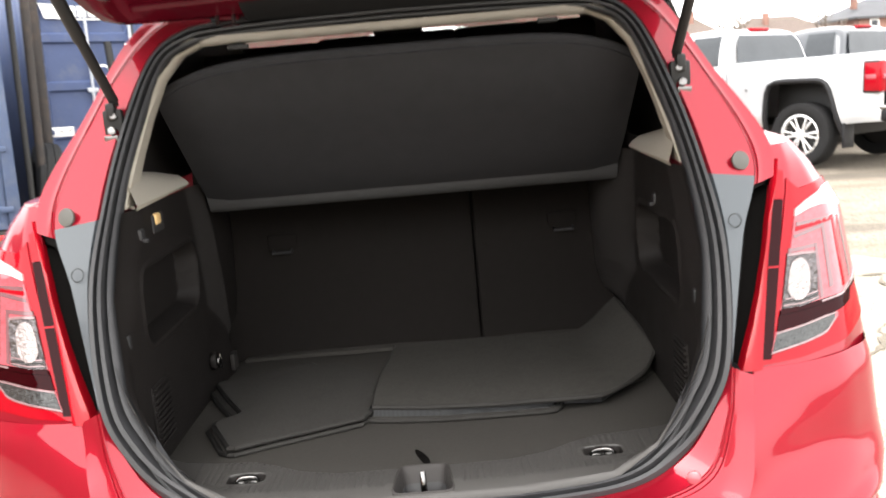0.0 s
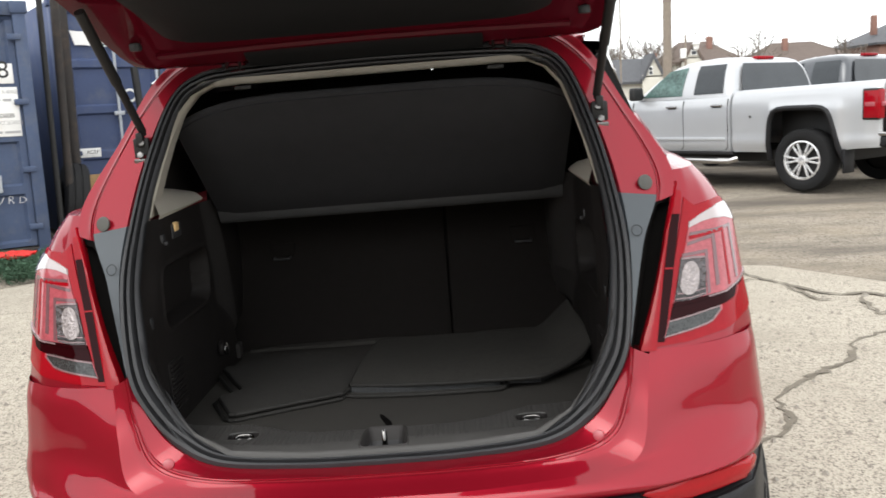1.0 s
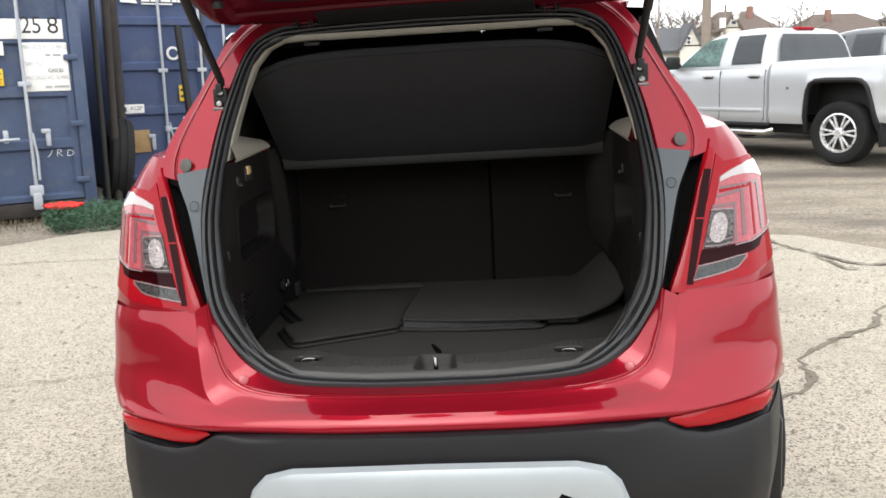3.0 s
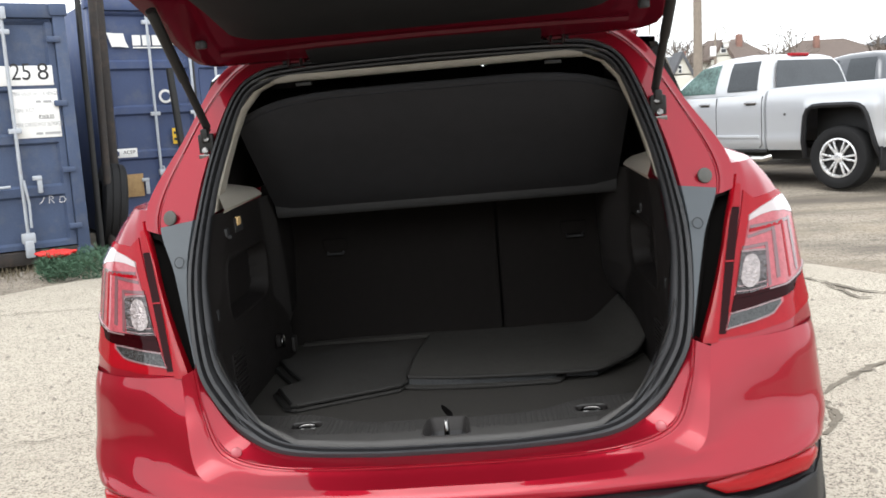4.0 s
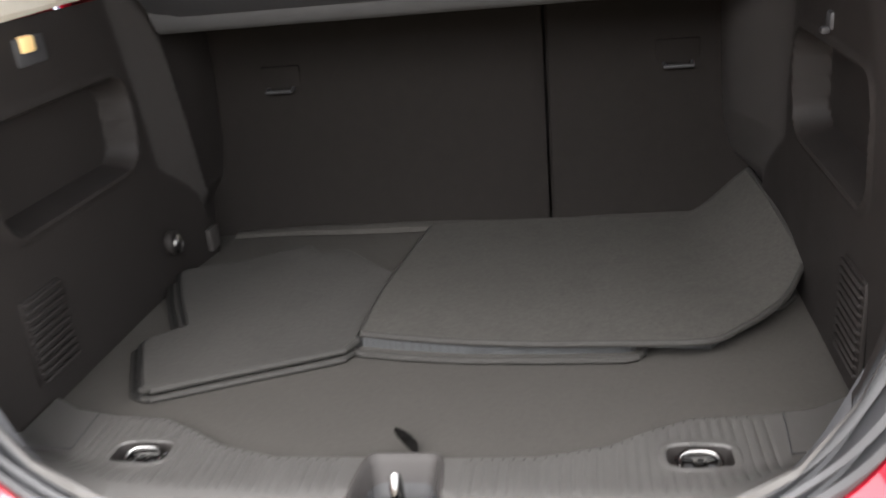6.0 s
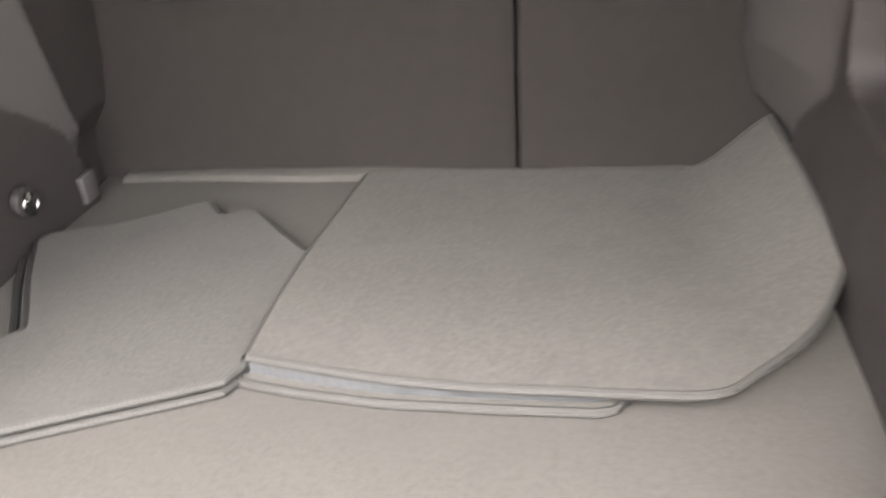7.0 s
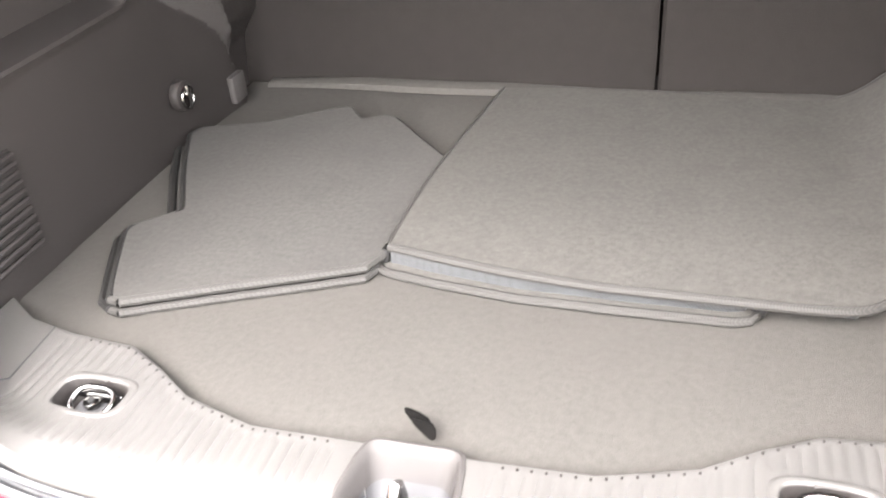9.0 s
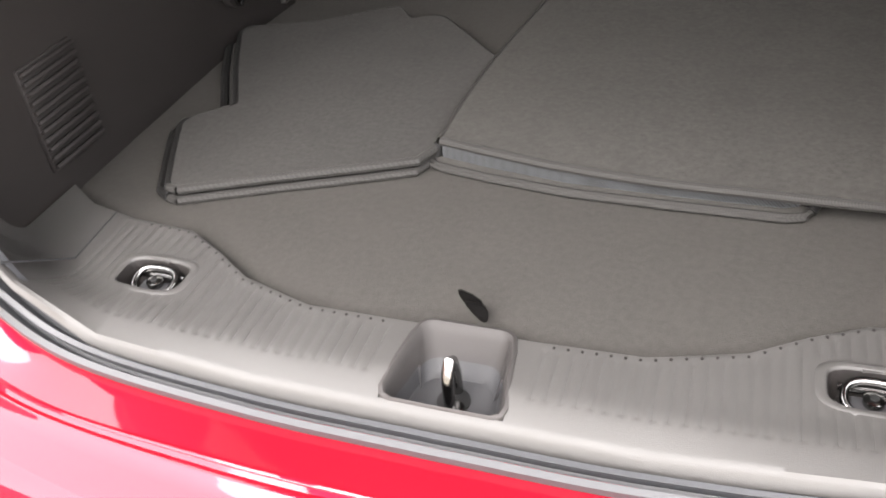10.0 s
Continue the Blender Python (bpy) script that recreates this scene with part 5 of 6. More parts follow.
# ---- shipping containers ----
TURN = radians(36.87)


def container(origin, high, base, paint, rods, seams, label):
    c = thing("shipping_container", label, "container", Matrix.Translation((*origin, base)) @ Matrix.Rotation(TURN, 4, "Z"), "blue shipping containers")
    W, L = 2.44, 12.2
    part("body", box((W / 2, L / 2 + .10, high / 2), (W - .06, L - .2, high - .06), .01), paint, c)
    for x in (.06, W - .06):
        part("corner_post", box((x, .05, high / 2), (.12, .14, high), .012), paint, c)
        for z in (.06, high - .06):
            part("corner_casting", box((x, .05, z), (.165, .18, .12), .012), paint, c)
    part("top_rail", box((W / 2, .05, high - .07), (W - .16, .12, .14), .012), paint, c)
    part("threshold", box((W / 2, .05, .07), (W - .16, .12, .14), .012), RUST, c)
    for k, (x0, x1) in enumerate(((.125, 1.215), (1.225, W - .125))):
        z0, z1 = .15, high - .15
        # door leaf: pressed panel with flat ribs between sunken bays
        edges = [z0, *seams, z1]
        rows, prof = [], []
        for a, b in zip(edges, edges[1:]):
            prof += [(a + .005, .0), (a + .05, .0), (a + .075, .034), (b - .055, .034), (b - .03, 0.0)]
        for z, d in prof:
            rows.append([Vector((x0, .02, z)), Vector((x0 + .06, .02, z)), Vector((x0 + .085, .02 + d, z)), Vector((x1 - .085, .02 + d, z)), Vector((x1 - .06, .02, z)), Vector((x1, .02, z))])
        door = part("door", grid(rows), paint, c, "pressed steel door leaf", smooth=False)
        part("door_gasket", box(((x1 if k == 0 else x0), .012, high / 2), (.03, .02, high - .32), .004), RUBBER, door)
        for hz in (.35, high * .36, high * .62, high - .35):
            part("door_hinge", box((.13 if k == 0 else W - .13, -.02, hz), (.13, .035, .06), .012), paint, door)
    for x in rods:
        rod = part("lock_rod", tube([(x, -.035, .10), (x, -.035, high - .08)], .0175, 12), GALV, c, "pale grey locking bar")
        for z in (.30, high * .52, high - .28):
            part("rod_bracket", box((x, -.025, z), (.12, .05, .05), .008), GALV, rod)
        part("cam_keeper", box((x, -.035, .16), (.085, .06, .17), .01), GALV, rod)
        part("cam_keeper", box((x, -.04, high - .10), (.085, .06, .12), .01), GALV, rod)
        part("lower_guide", box((x, -.03, .27), (.13, .05, .10), .01), GALV, rod)
    return c


def panel(c, x0, x1, z0, z1, material, name, label=""):
    return part(name, box(((x0 + x1) / 2, .014, (z0 + z1) / 2), (x1 - x0, .006, z1 - z0), .001), material, c, label)


def letter(c, text, size, x, z, material, y=.0100, sx=1.0):
    return flat_text(text, size, Matrix.Translation((x, y, z)) @ Matrix.Rotation(radians(90), 4, "X") @ Matrix.Diagonal((sx, 1, 1, 1)), material, c)


def bars(c, x0, x1, z0, z1, n, material, seed, y=.0100):
    rnd = random.Random(seed)
    h = (z1 - z0) / n
    for k in range(n):
        x, z = x0, z0 + (k + .5) * h
        while x < x1 - .03:
            w = rnd.uniform(.03, .10)
            part("print_bar", box((min(x + w / 2, x1 - .02), y, z), (w, .002, h * .42)), material, c)
            x += w + .02


def handle(c, x, z):
    h = part("door_handle", tube([(x, -.075, z), (x + .20, -.075, z + .0), (x + .36, -.07, z + .004)], .014, 8), GALV, c, "galvanised locking handle")
    part("hub", box((x, -.055, z), (.07, .06, .07), .008), GALV, h)
    part("hasp", box((x + .24, -.045, z + .03), (.05, .03, .13), .008), GALV, h)


c1 = container((-6.125, 5.98), 2.59, .03, BLUE_DARK, (.59, 1.06, 1.38, 1.85), [.72, 1.25, 1.78], "weathered blue shipping container with white number panels on closed doors")
panel(c1, .95, 1.69, 2.00, 2.20, PAPER, "number_panel")
panel(c1, .95, 2.27, 1.79, 1.985, PAPER, "number_panel")
panel(c1, 1.22, 1.70, 1.63, 1.765, PAPER, "code_panel")
bars(c1, 1.18, 1.66, 2.02, 2.18, 1, INK, 11)
letter(c1, "3153", .235, 1.27, 1.80, INK, sx=.85)
letter(c1, "25", .235, 1.875, 1.80, INK, sx=.85)
letter(c1, "8", .235, 2.12, 1.80, INK)
letter(c1, "42G1", .165, 1.32, 1.636, INK, sx=.9)
panel(c1, 1.86, 2.29, 1.27, 1.755, PAPER, "weight_panel", "white weight table")
letter(c1, "MAX GROSS WGT 30.480KGS", .058, 1.875, 1.68, FAINT, sx=.55)
letter(c1, "TARE WGT", .058, 1.875, 1.515, FAINT, sx=.62)
letter(c1, "8260LBS", .060, 2.09, 1.445, INK, sx=.7)
letter(c1, "MAX CARGO WGT 26.740KGS", .058, 1.875, 1.375, FAINT, sx=.55)
bars(c1, 2.05, 2.26, 1.285, 1.34, 1, FAINT, 12)
bars(c1, 2.08, 2.26, 1.60, 1.66, 1, FAINT, 13)
panel(c1, 1.56, 1.67, 1.335, 1.50, YELLOW, "height_label", "yellow height label")
letter(c1, "2.6m", .052, 1.575, 1.43, INK, sx=.8)
letter(c1, "8'6\"", .058, 1.585, 1.35, INK, sx=.8)
handle(c1, 1.38, .80)
part("hasp", box((2.02, -.01, .80), (.05, .03, .17), .012, bm=box((2.0, -.02, .87), (.09, .025, .045), .008)), GALV, c1)
part("upright_handle", tube([(1.865, -.07, .86), (1.89, -.075, .62), (1.885, -.07, .38)], .013, 8), GALV, c1)
# illegible scribble in chalk
for stroke in ([(2.00, .60), (2.03, .63), (2.05, .67)], [(2.09, .60), (2.095, .64), (2.10, .675), (2.13, .668), (2.135, .65), (2.10, .64), (2.125, .62), (2.14, .60)], [(2.19, .60), (2.20, .66), (2.235, .655), (2.255, .63), (2.235, .605), (2.195, .602)]):
    part("chalk_mark", tube([(x, .016, z) for x, z in stroke], .0028, 6), PAPER, c1)

c2 = container((-4.65, 9.03), 2.9, .0, BLUE, (.68, 1.18, 1.50, 1.98), [1.0, 1.55, 2.1], "blue shipping container with closed doors and white company marking")
# company marking: a pale flag and plain blocks
part("flag_mark", grid([[(.20, 0.0140, 2.50), (.30, 0.0140, 2.49), (.40, 0.0140, 2.49)], [(.23, 0.0140, 2.40), (.33, 0.0140, 2.40), (.42, 0.0140, 2.39)], [(.25, 0.0140, 2.33), (.35, 0.0140, 2.33), (.45, 0.0140, 2.32)]]), PAPER, c2, "white company flag", smooth=False)
for x0, x1, z0, z1 in ((.50, .60, 2.345, 2.47), (.62, .72, 2.345, 2.47), (.74, .86, 2.345, 2.47), (.88, .94, 2.345, 2.42), (.95, 1.0, 2.345, 2.42), (1.01, 1.07, 2.345, 2.42), (.50, .88, 2.312, 2.328)):
    part("mark_block", box(((x0 + x1) / 2, 0.0140, (z0 + z1) / 2), (x1 - x0, .003, z1 - z0), 0), PAPER, c2)
panel(c2, .17, .42, .99, 1.10, PAPER, "inspection_label")
letter(c2, "ACEP", .062, .25, 1.02, INK)
panel(c2, .20, .46, .50, .78, PLYWOOD, "patch_board", "rust-brown patch board")
panel(c2, .88, 1.00, 1.12, 1.32, YELLOW, "height_label", "yellow height label")
bars(c2, .895, .99, 1.14, 1.30, 2, INK, 21)
panel(c2, .90, 1.06, .80, .92, PAPER, "small_panel")
part("round_mark", disc((.84, .016, 1.72), (0, 1, 0), .085, .004, 24), PAPER, c2, "round white seal")
part("seal_core", disc((.84, .013, 1.72), (0, 1, 0), .055, .004, 24), BLUE, c2)
panel(c2, 1.86, 2.26, 1.60, 2.05, PAPER, "weight_panel", "white weight table")
part("hasp", box((.50, .0, .62), (.05, .03, .20), .012, bm=box((.48, -.01, .70), (.09, .025, .045), .008)), GALV, c2)
handle(c2, .68, .78)
part("upright_handle", tube([(.70, -.07, .86), (.74, -.075, .62), (.73, -.07, .40)], .013, 8), GALV, c2)


def leaning(name, label, category, pts, r, material):
    tagged(obj(name, tube(pts, r, 10), material), label, category)


# posts and a worn tyre standing in the gap between the containers
leaning("steel_post", "rusty steel post standing between the containers", "post", [(-4.16, 7.93, -.03), (-4.10, 7.97, 2.75)], .045, RUST)
leaning("steel_post", "dark steel post standing between the containers", "post", [(-4.30, 8.45, -.03), (-4.27, 8.48, 2.8)], .07, RUST)
leaning("steel_post", "thick dark post close to the container corner", "post", [(-4.17, 7.69, -.03), (-4.14, 7.71, 2.75)], .032, BLACK)
leaning("black_pipe", "black plastic pipe leaning on the container doors", "pipe", [(-3.70, 9.35, -.02), (-3.86, 9.42, 2.05)], .045, BLACK)


def loose_tyre():
    t = thing("loose_tyre", "worn black truck tyre standing between the containers", "tyre", Matrix.Translation((-4.28, 8.28, .47)) @ Matrix.Rotation(radians(30), 4, "Z") @ Matrix.Rotation(radians(8), 4, "Y"))
    prof = [(.28, -.10), (.30, -.125), (.40, -.135), (.46, -.125), (.49, -.10), (.495, -.05), (.485, -.045), (.485, -.035), (.497, -.03), (.497, .03), (.485, .035), (.485, .045), (.495, .05), (.49, .10), (.46, .125), (.40, .135), (.30, .125), (.28, .10)]
    part("tread", grid([[Vector((h, r * math.cos(a), r * math.sin(a))) for a in (2 * math.pi * k / 44 for k in range(44))] for r, h in prof], closed=True), TYRE, t)


loose_tyre()


def wreath():
    w = thing("wreath", "green evergreen wreath with a red bow lying on the ground", "wreath", Matrix.Translation((-3.84, 6.56, -.02)))
    rnd = random.Random(8)
    verts, faces = [], []
    for k in range(5200):
        a = rnd.uniform(0, 6.28)
        th = rnd.uniform(0, 6.28)
        rr = .115 * math.sqrt(rnd.uniform(.1, 1)) * (1 + .25 * math.sin(a * 5))
        c = Vector((math.cos(a) * (.34 + rr * math.cos(th)), math.sin(a) * (.34 + rr * math.cos(th)) * .8, .12 + rr * math.sin(th)))
        d = Vector((rnd.gauss(0, 1), rnd.gauss(0, 1), rnd.gauss(.4, .8))).normalized() * rnd.uniform(.035, .075)
        sd = d.orthogonal().normalized() * .0045
        b = len(verts)
        verts += [tuple(c - sd), tuple(c + sd), tuple(c + d)]
        faces.append((b, b + 1, b + 2))
    me = bpy.data.meshes.new("garland")
    me.from_pydata(verts, [], faces)
    me.materials.append(NEEDLES)
    g = new("garland", me)
    g.parent = w
    bm = bmesh.new()
    for a, reach, lift in ((-.12, .13, .0), (.22, .15, .012), (-.40, .11, -.006), (2.95, .14, .004), (3.35, .15, .0), (2.55, .10, .012), (1.5, .06, .016), (4.6, .08, -.004)):
        m = Matrix.Translation((-.19, -.14, .238 + lift)) @ Matrix.Rotation(a, 4, "Z") @ Matrix.Rotation(-.10 + lift * 4, 4, "Y") @ Matrix.Translation((reach * .55, 0, 0)) @ Matrix.Diagonal((reach * .72, .055, .026, 1))
        puff = bmesh.ops.create_icosphere(bm, subdivisions=3, radius=1, matrix=m)["verts"]
        for v in puff:
            v.co += Vector((noise.noise(v.co * 30), noise.noise(v.co * 30 + Vector((7, 0, 0))), noise.noise(v.co * 30 + Vector((0, 9, 0))))) * .012
    part("bow", bm, RIBBON, w, "bunched red ribbon bow")
    part("knot", box((-.19, -.14, .252), (.06, .07, .05), .02, seg=3), RIBBON, w)


wreath()


# ---- parked pickups ----
def pickup(name_label, paint, m, door_glass):
    t = thing("pickup_truck", name_label, "pickup truck", m, "parked pickup trucks")
    RA, FA, R = 1.20, 4.84, .40
    ARCH = [(-.54, .40), (-.49, .58), (-.44, .76), (-.385, .94), (-.345, 1.01), (-.29, 1.045), (-.20, 1.06), (.20, 1.06), (.33, 1.05), (.40, 1.01), (.435, .93), (.455, .80), (.465, .60), (.47, .40)]

    def flank(z):
        return float(np.interp(z, [.44, .50, .56, .64, .70, .80, 1.0, 1.12, 1.20, 1.26, 1.30], [.930, .962, .985, 1.0, .990, .994, 1.003, 1.0, .986, .962, .925]))

    def top(x):
        return float(np.interp(x, [.22, .6, 2.2, 2.3, 4.0, 4.4, 5.4, 5.7, 5.8], [1.35, 1.338, 1.305, 1.268, 1.25, 1.235, 1.16, 1.10, 1.02]))

    def bottom(x):
        z = float(np.interp(x, [.22, .62, .75, 5.2, 5.8], [.57, .545, .50, .48, .52]))
        for cx in (RA, FA):
            if cx - .54 < x < cx + .47:
                z = max(z, float(np.interp(x - cx, [p[0] for p in ARCH], [p[1] for p in ARCH])))
        return z

    xs = sorted({.22, .235, .26, .30, .40, .50, 2.225, 2.235, 2.25, 2.26, 2.27, 5.2, 5.4, 5.55, 5.66, 5.74, 5.79} | {1.8 + .15 * k for k in range(3)} | {2.4 + .2 * k for k in range(10)}
                | {cx + lerp(a[0], b[0], f) for cx in (RA, FA) for a, b in zip(ARCH, ARCH[1:]) for f in (0, .5)} | {RA + .47, RA + .48, FA + .47, FA + .48, RA - .55, FA - .55})
    rows = []
    for x in xs:
        lo, hi = bottom(x), top(x)
        trim = float(np.interp(x, [.22, .24, .30, .40, 5.2, 5.55, 5.74, 5.79], [.93, .965, .99, 1, 1, .96, .86, .78]))
        gap = -.05 if 2.23 < x < 2.262 else 0
        half = []
        for k in range(19):
            z = lerp(lo, hi, k / 18)
            ref = .44 + (z - .44) * (.86 / (hi - .44))
            flare = 0
            for cx in (RA, FA):
                if cx - .66 < x < cx + .59:
                    edge = max(0, abs(x - cx + .035) - .44)
                    flare = max(flare, .030 * math.exp(-((max(0, z - 1.05) / .06) ** 2) - (edge / .06) ** 2))
            half.append(Vector((x, (flank(ref) + flare + gap) * trim, z)))
        w = half[-1].y
        if x < 2.24:
            half += [Vector((x, w - .03, hi + .008)), Vector((x, w - .085, hi)), Vector((x, w - .09, 1.10)), Vector((x, 0, 1.10))]
        else:
            half += [Vector((x, w - .03, hi + .010)), Vector((x, w - .085, hi + .016)), Vector((x, w * .6, hi + .03)), Vector((x, 0, hi + .035))]
        rows.append(half + [Vector((p.x, -p.y, p.z)) for p in half[-2::-1]])
    bm = grid(rows)
    bm.verts.ensure_lookup_table()
    n = len(rows[0])
    bm.faces.new([bm.verts[len(bm.verts) - n + k] for k in range(n)])
    body = part("body", bm, paint, t)
    # cab: lofted greenhouse
    levels = [(1.23, 2.27, 4.10, .955), (1.33, 2.285, 3.93, .945), (1.48, 2.315, 3.74, .892), (1.60, 2.345, 3.56, .842), (1.68, 2.385, 3.42, .790), (1.73, 2.43, 3.28, .735), (1.765, 2.52, 3.10, .66), (1.783, 2.66, 2.92, .55)]
    rows = []
    for z, x0, x1, w in levels:
        ring_ = [(x0, w - .10), (x0 + .025, w - .035), (x0 + .08, w), (lerp(x0, x1, .5), w + .006), (x1 - .20, w), (x1 - .07, w - .06), (x1, w - .22), (x1 + .03, 0)]
        rows.append([Vector((x, y, z)) for x, y in ring_] + [Vector((x, -y, z)) for x, y in ring_[-2::-1]] + [Vector((x0 - .02, 0, z))])
    bm = grid(rows, closed=True)
    bm.verts.ensure_lookup_table()
    n = len(rows[0])
    bm.faces.new([bm.verts[(len(levels) - 1) * n + k] for k in range(n)])
    part("cab", bm, paint, t)

    def side(x, z, y_out=.013, s=1):
        w = float(np.interp(z, [l[0] for l in levels], [l[3] for l in levels]))
        return Vector((x, s * (w + y_out), z))

    for s in (1, -1):
        for quad, g, nm in (([(3.09, 1.275), (3.80, 1.275), (3.40, 1.635), (3.09, 1.675)], door_glass, "front_window"),
                            ([(2.40, 1.295), (2.885, 1.285), (2.89, 1.68), (2.455, 1.685)], TINT, "rear_window"), ):
            rows = [[side(lerp(quad[0][0], quad[1][0], k / 6), lerp(quad[0][1], quad[1][1], k / 6), s=s) for k in range(7)]]
            for v in (.1, .2, .3, .4, .5, .6, .7, .8, .9, 1):
                rows.append([side(lerp(lerp(quad[0][0], quad[3][0], v), lerp(quad[1][0], quad[2][0], v), k / 6), lerp(lerp(quad[0][1], quad[3][1], v), lerp(quad[1][1], quad[2][1], v), k / 6), s=s) for k in range(7)])
            part(nm, thick(grid(rows), .004), g, t)
        for x in (3.045, 2.30, 3.98):
            part("shut_line", tube([(x + (.05 if z < .56 else 0), s * (flank(z) - .0015), z) for z in (.52, .56, .62, .70, .80, .92, 1.05, 1.15, 1.21)], .0065, 6), BLACK, body)
        for x in (3.24, 2.47):
            hd = part("door_handle", box((x, s * 1.014, 1.125), (.19, .028, .030), .009), CHROME if paint is SILVER else paint, body)
            part("handle_recess", box((x, s * .998, 1.118), (.15, .012, .05), .004), BLACK, hd)
        part("side_moulding", box((3.15, s * .999, .668), (1.62, .022, .044), .008), paint, body)
        part("rocker", box((3.1, s * .955, .475), (1.75, .05, .05), .012), BLACK, body)
        bar = part("step_bar", tube([(2.16, s * .98, .40), (2.22, s * 1.05, .375), (3.9, s * 1.05, .375), (3.98, s * .98, .40)], .042, 12), CHROME, t, "chrome step bar")
        part("step_pad", box((2.95, s * 1.05, .416), (1.1, .06, .010), .003), BLACK, bar)
        mir = part("door_mirror", box((3.82, s * 1.10, 1.335), (.11, .22, .19), .035, seg=3), BLACK, t)
        part("mirror_stalk", box((3.84, s * .99, 1.30), (.07, .10, .05), .01), BLACK, mir)
        tl = part("tail_light", box((.315, s * .948, 1.075), (.205, .13, .345), .022, seg=3), LENSRED, t, "tall red tail light")
        part("reverse_lens", box((.206, s * .935, 1.075), (.020, .085, .055), .004, bm=box((.33, s * 1.012, 1.075), (.12, .010, .05), .003)), LENSPINK, tl)
        part("light_rim", box((.325, s * .945, 1.075), (.205, .132, .368), .022, seg=3), BLACK, tl)
        for cx in (RA, FA):
            ar = [Vector((cx + x, s * (flank(min(z, 1.2)) + .022), z)) for x, z in ARCH]
            part("arch_trim", tube(ar, .034, 8), BUMPERPLASTIC, t, "black moulded wheel-arch trim")
            part("mud_flap", box((cx - .56, s * .90, .40), (.03, .22, .30), .01), BUMPERPLASTIC, t)
            w = thing("wheel", "", "")
            for k in ("label", "category"):
                if k in w:
                    del w[k]
            w.parent = t
            w.location = (cx, s * .88, R)
            prof = [(.245, -.10), (.26, -.115), (.33, -.125), (.375, -.115), (.395, -.09), (.40, 0), (.395, .09), (.375, .115), (.33, .125), (.26, .115), (.245, .10)]
            part("tyre", grid([[Vector((r * math.cos(a), h, r * math.sin(a))) for a in (2 * math.pi * k / 36 for k in range(36))] for r, h in prof], closed=True), TYRE, w)
            rim = disc((0, 0, 0), (0, 1, 0), .245, .10, 32)
            part("wheel_well", rim, BLACK, w)
            bm = bmesh.new()
            ringp = [(.252, .075), (.25, .112), (.232, .118), (.222, .10), (.218, .06)]
            grid([[Vector((r * math.cos(a), s * h, r * math.sin(a))) for a in (2 * math.pi * k / 36 for k in range(36))] for r, h in ringp], closed=True, bm=bm)
            disc((0, s * .085, 0), (0, 1, 0), .062, .05, 20, .006, bm=bm)
            for k in range(6):
                for off in (-.17, .17):
                    a = 2 * math.pi * k / 6 + off
                    box((.14, 0, 0), (.185, .03, .027), .008, m=Matrix.Translation((0, s * .085, 0)) @ Matrix.Rotation(-a, 4, "Y"), bm=bm)
            part("rim", bm, ALLOY, w, "bright alloy rim with paired spokes")
    # dark wheel housings
    for cx in (RA, FA):
        part("wheel_housing", box((cx - .03, 0, .72), (1.00, 1.46, .66), .02, bm=box((cx - .03, 0, 1.075), (1.0, 1.90, .03), .004)), BLACK, t)
    bump = part("rear_bumper", box((.19, 0, .635), (.22, 1.90, .13), .03, seg=3), BUMPERPLASTIC, t, "rear step bumper")
    part("bumper_bar", box((.175, 0, .725), (.235, 1.92, .055), .02, seg=3), CHROME if paint is SILVER else BUMPERPLASTIC, bump, "bright bumper top")
    for s in (1, -1):
        part("bumper_corner", box((.085, s * .50, .63), (.02, .34, .12), .008), CHROME if paint is SILVER else BUMPERPLASTIC, bump)
    gate = part("tailgate", box((.225, 0, 1.05), (.05, 1.62, .56), .018, seg=3), paint, t)
    part("gate_crease", box((.200, 0, .935), (.012, 1.50, .03), .005), paint, gate)
    part("gate_lip", box((.215, 0, 1.345), (.07, 1.64, .035), .012), BUMPERPLASTIC, gate)
    part("badge", box((.197, 0, 1.055), (.010, .24, .075), .004), STEEL, gate)
    part("gate_handle", box((.196, 0, 1.20), (.012, .16, .13), .006), BLACK, gate)
    part("model_badge", box((.197, .56, .90), (.008, .24, .028), .003), BLACK, gate)
    part("rear_glass", thick(grid([[(2.240, -.765, 1.32), (2.240, .765, 1.32)], [(2.283, -.725, 1.48), (2.283, .725, 1.48)], [(2.313, -.675, 1.60), (2.313, .675, 1.60)], [(2.355, -.60, 1.685), (2.355, .60, 1.685)]]), .006), TINT, t, "dark tinted rear window")
    part("windscreen", thick(grid([[(3.99, -.70, 1.33), (4.01, 0, 1.33), (3.99, .70, 1.33)], [(3.62, -.60, 1.60), (3.64, 0, 1.60), (3.62, .60, 1.60)], [(3.42, -.55, 1.705), (3.44, 0, 1.705), (3.42, .55, 1.705)]]), .006), TINT, t)
    part("brake_lamp", box((2.47, 0, 1.768), (.09, .37, .045), .010), LENSRED, t, "red high brake lamp")
    part("under_frame", box((3.2, 0, .42), (4.2, 1.2, .16), .01), BLACK, t)
    part("fuel_cap", disc((1.944, 1.004, .963), (0, 1, 0), .018, .012, 16, .002), STEEL, t)
    return t


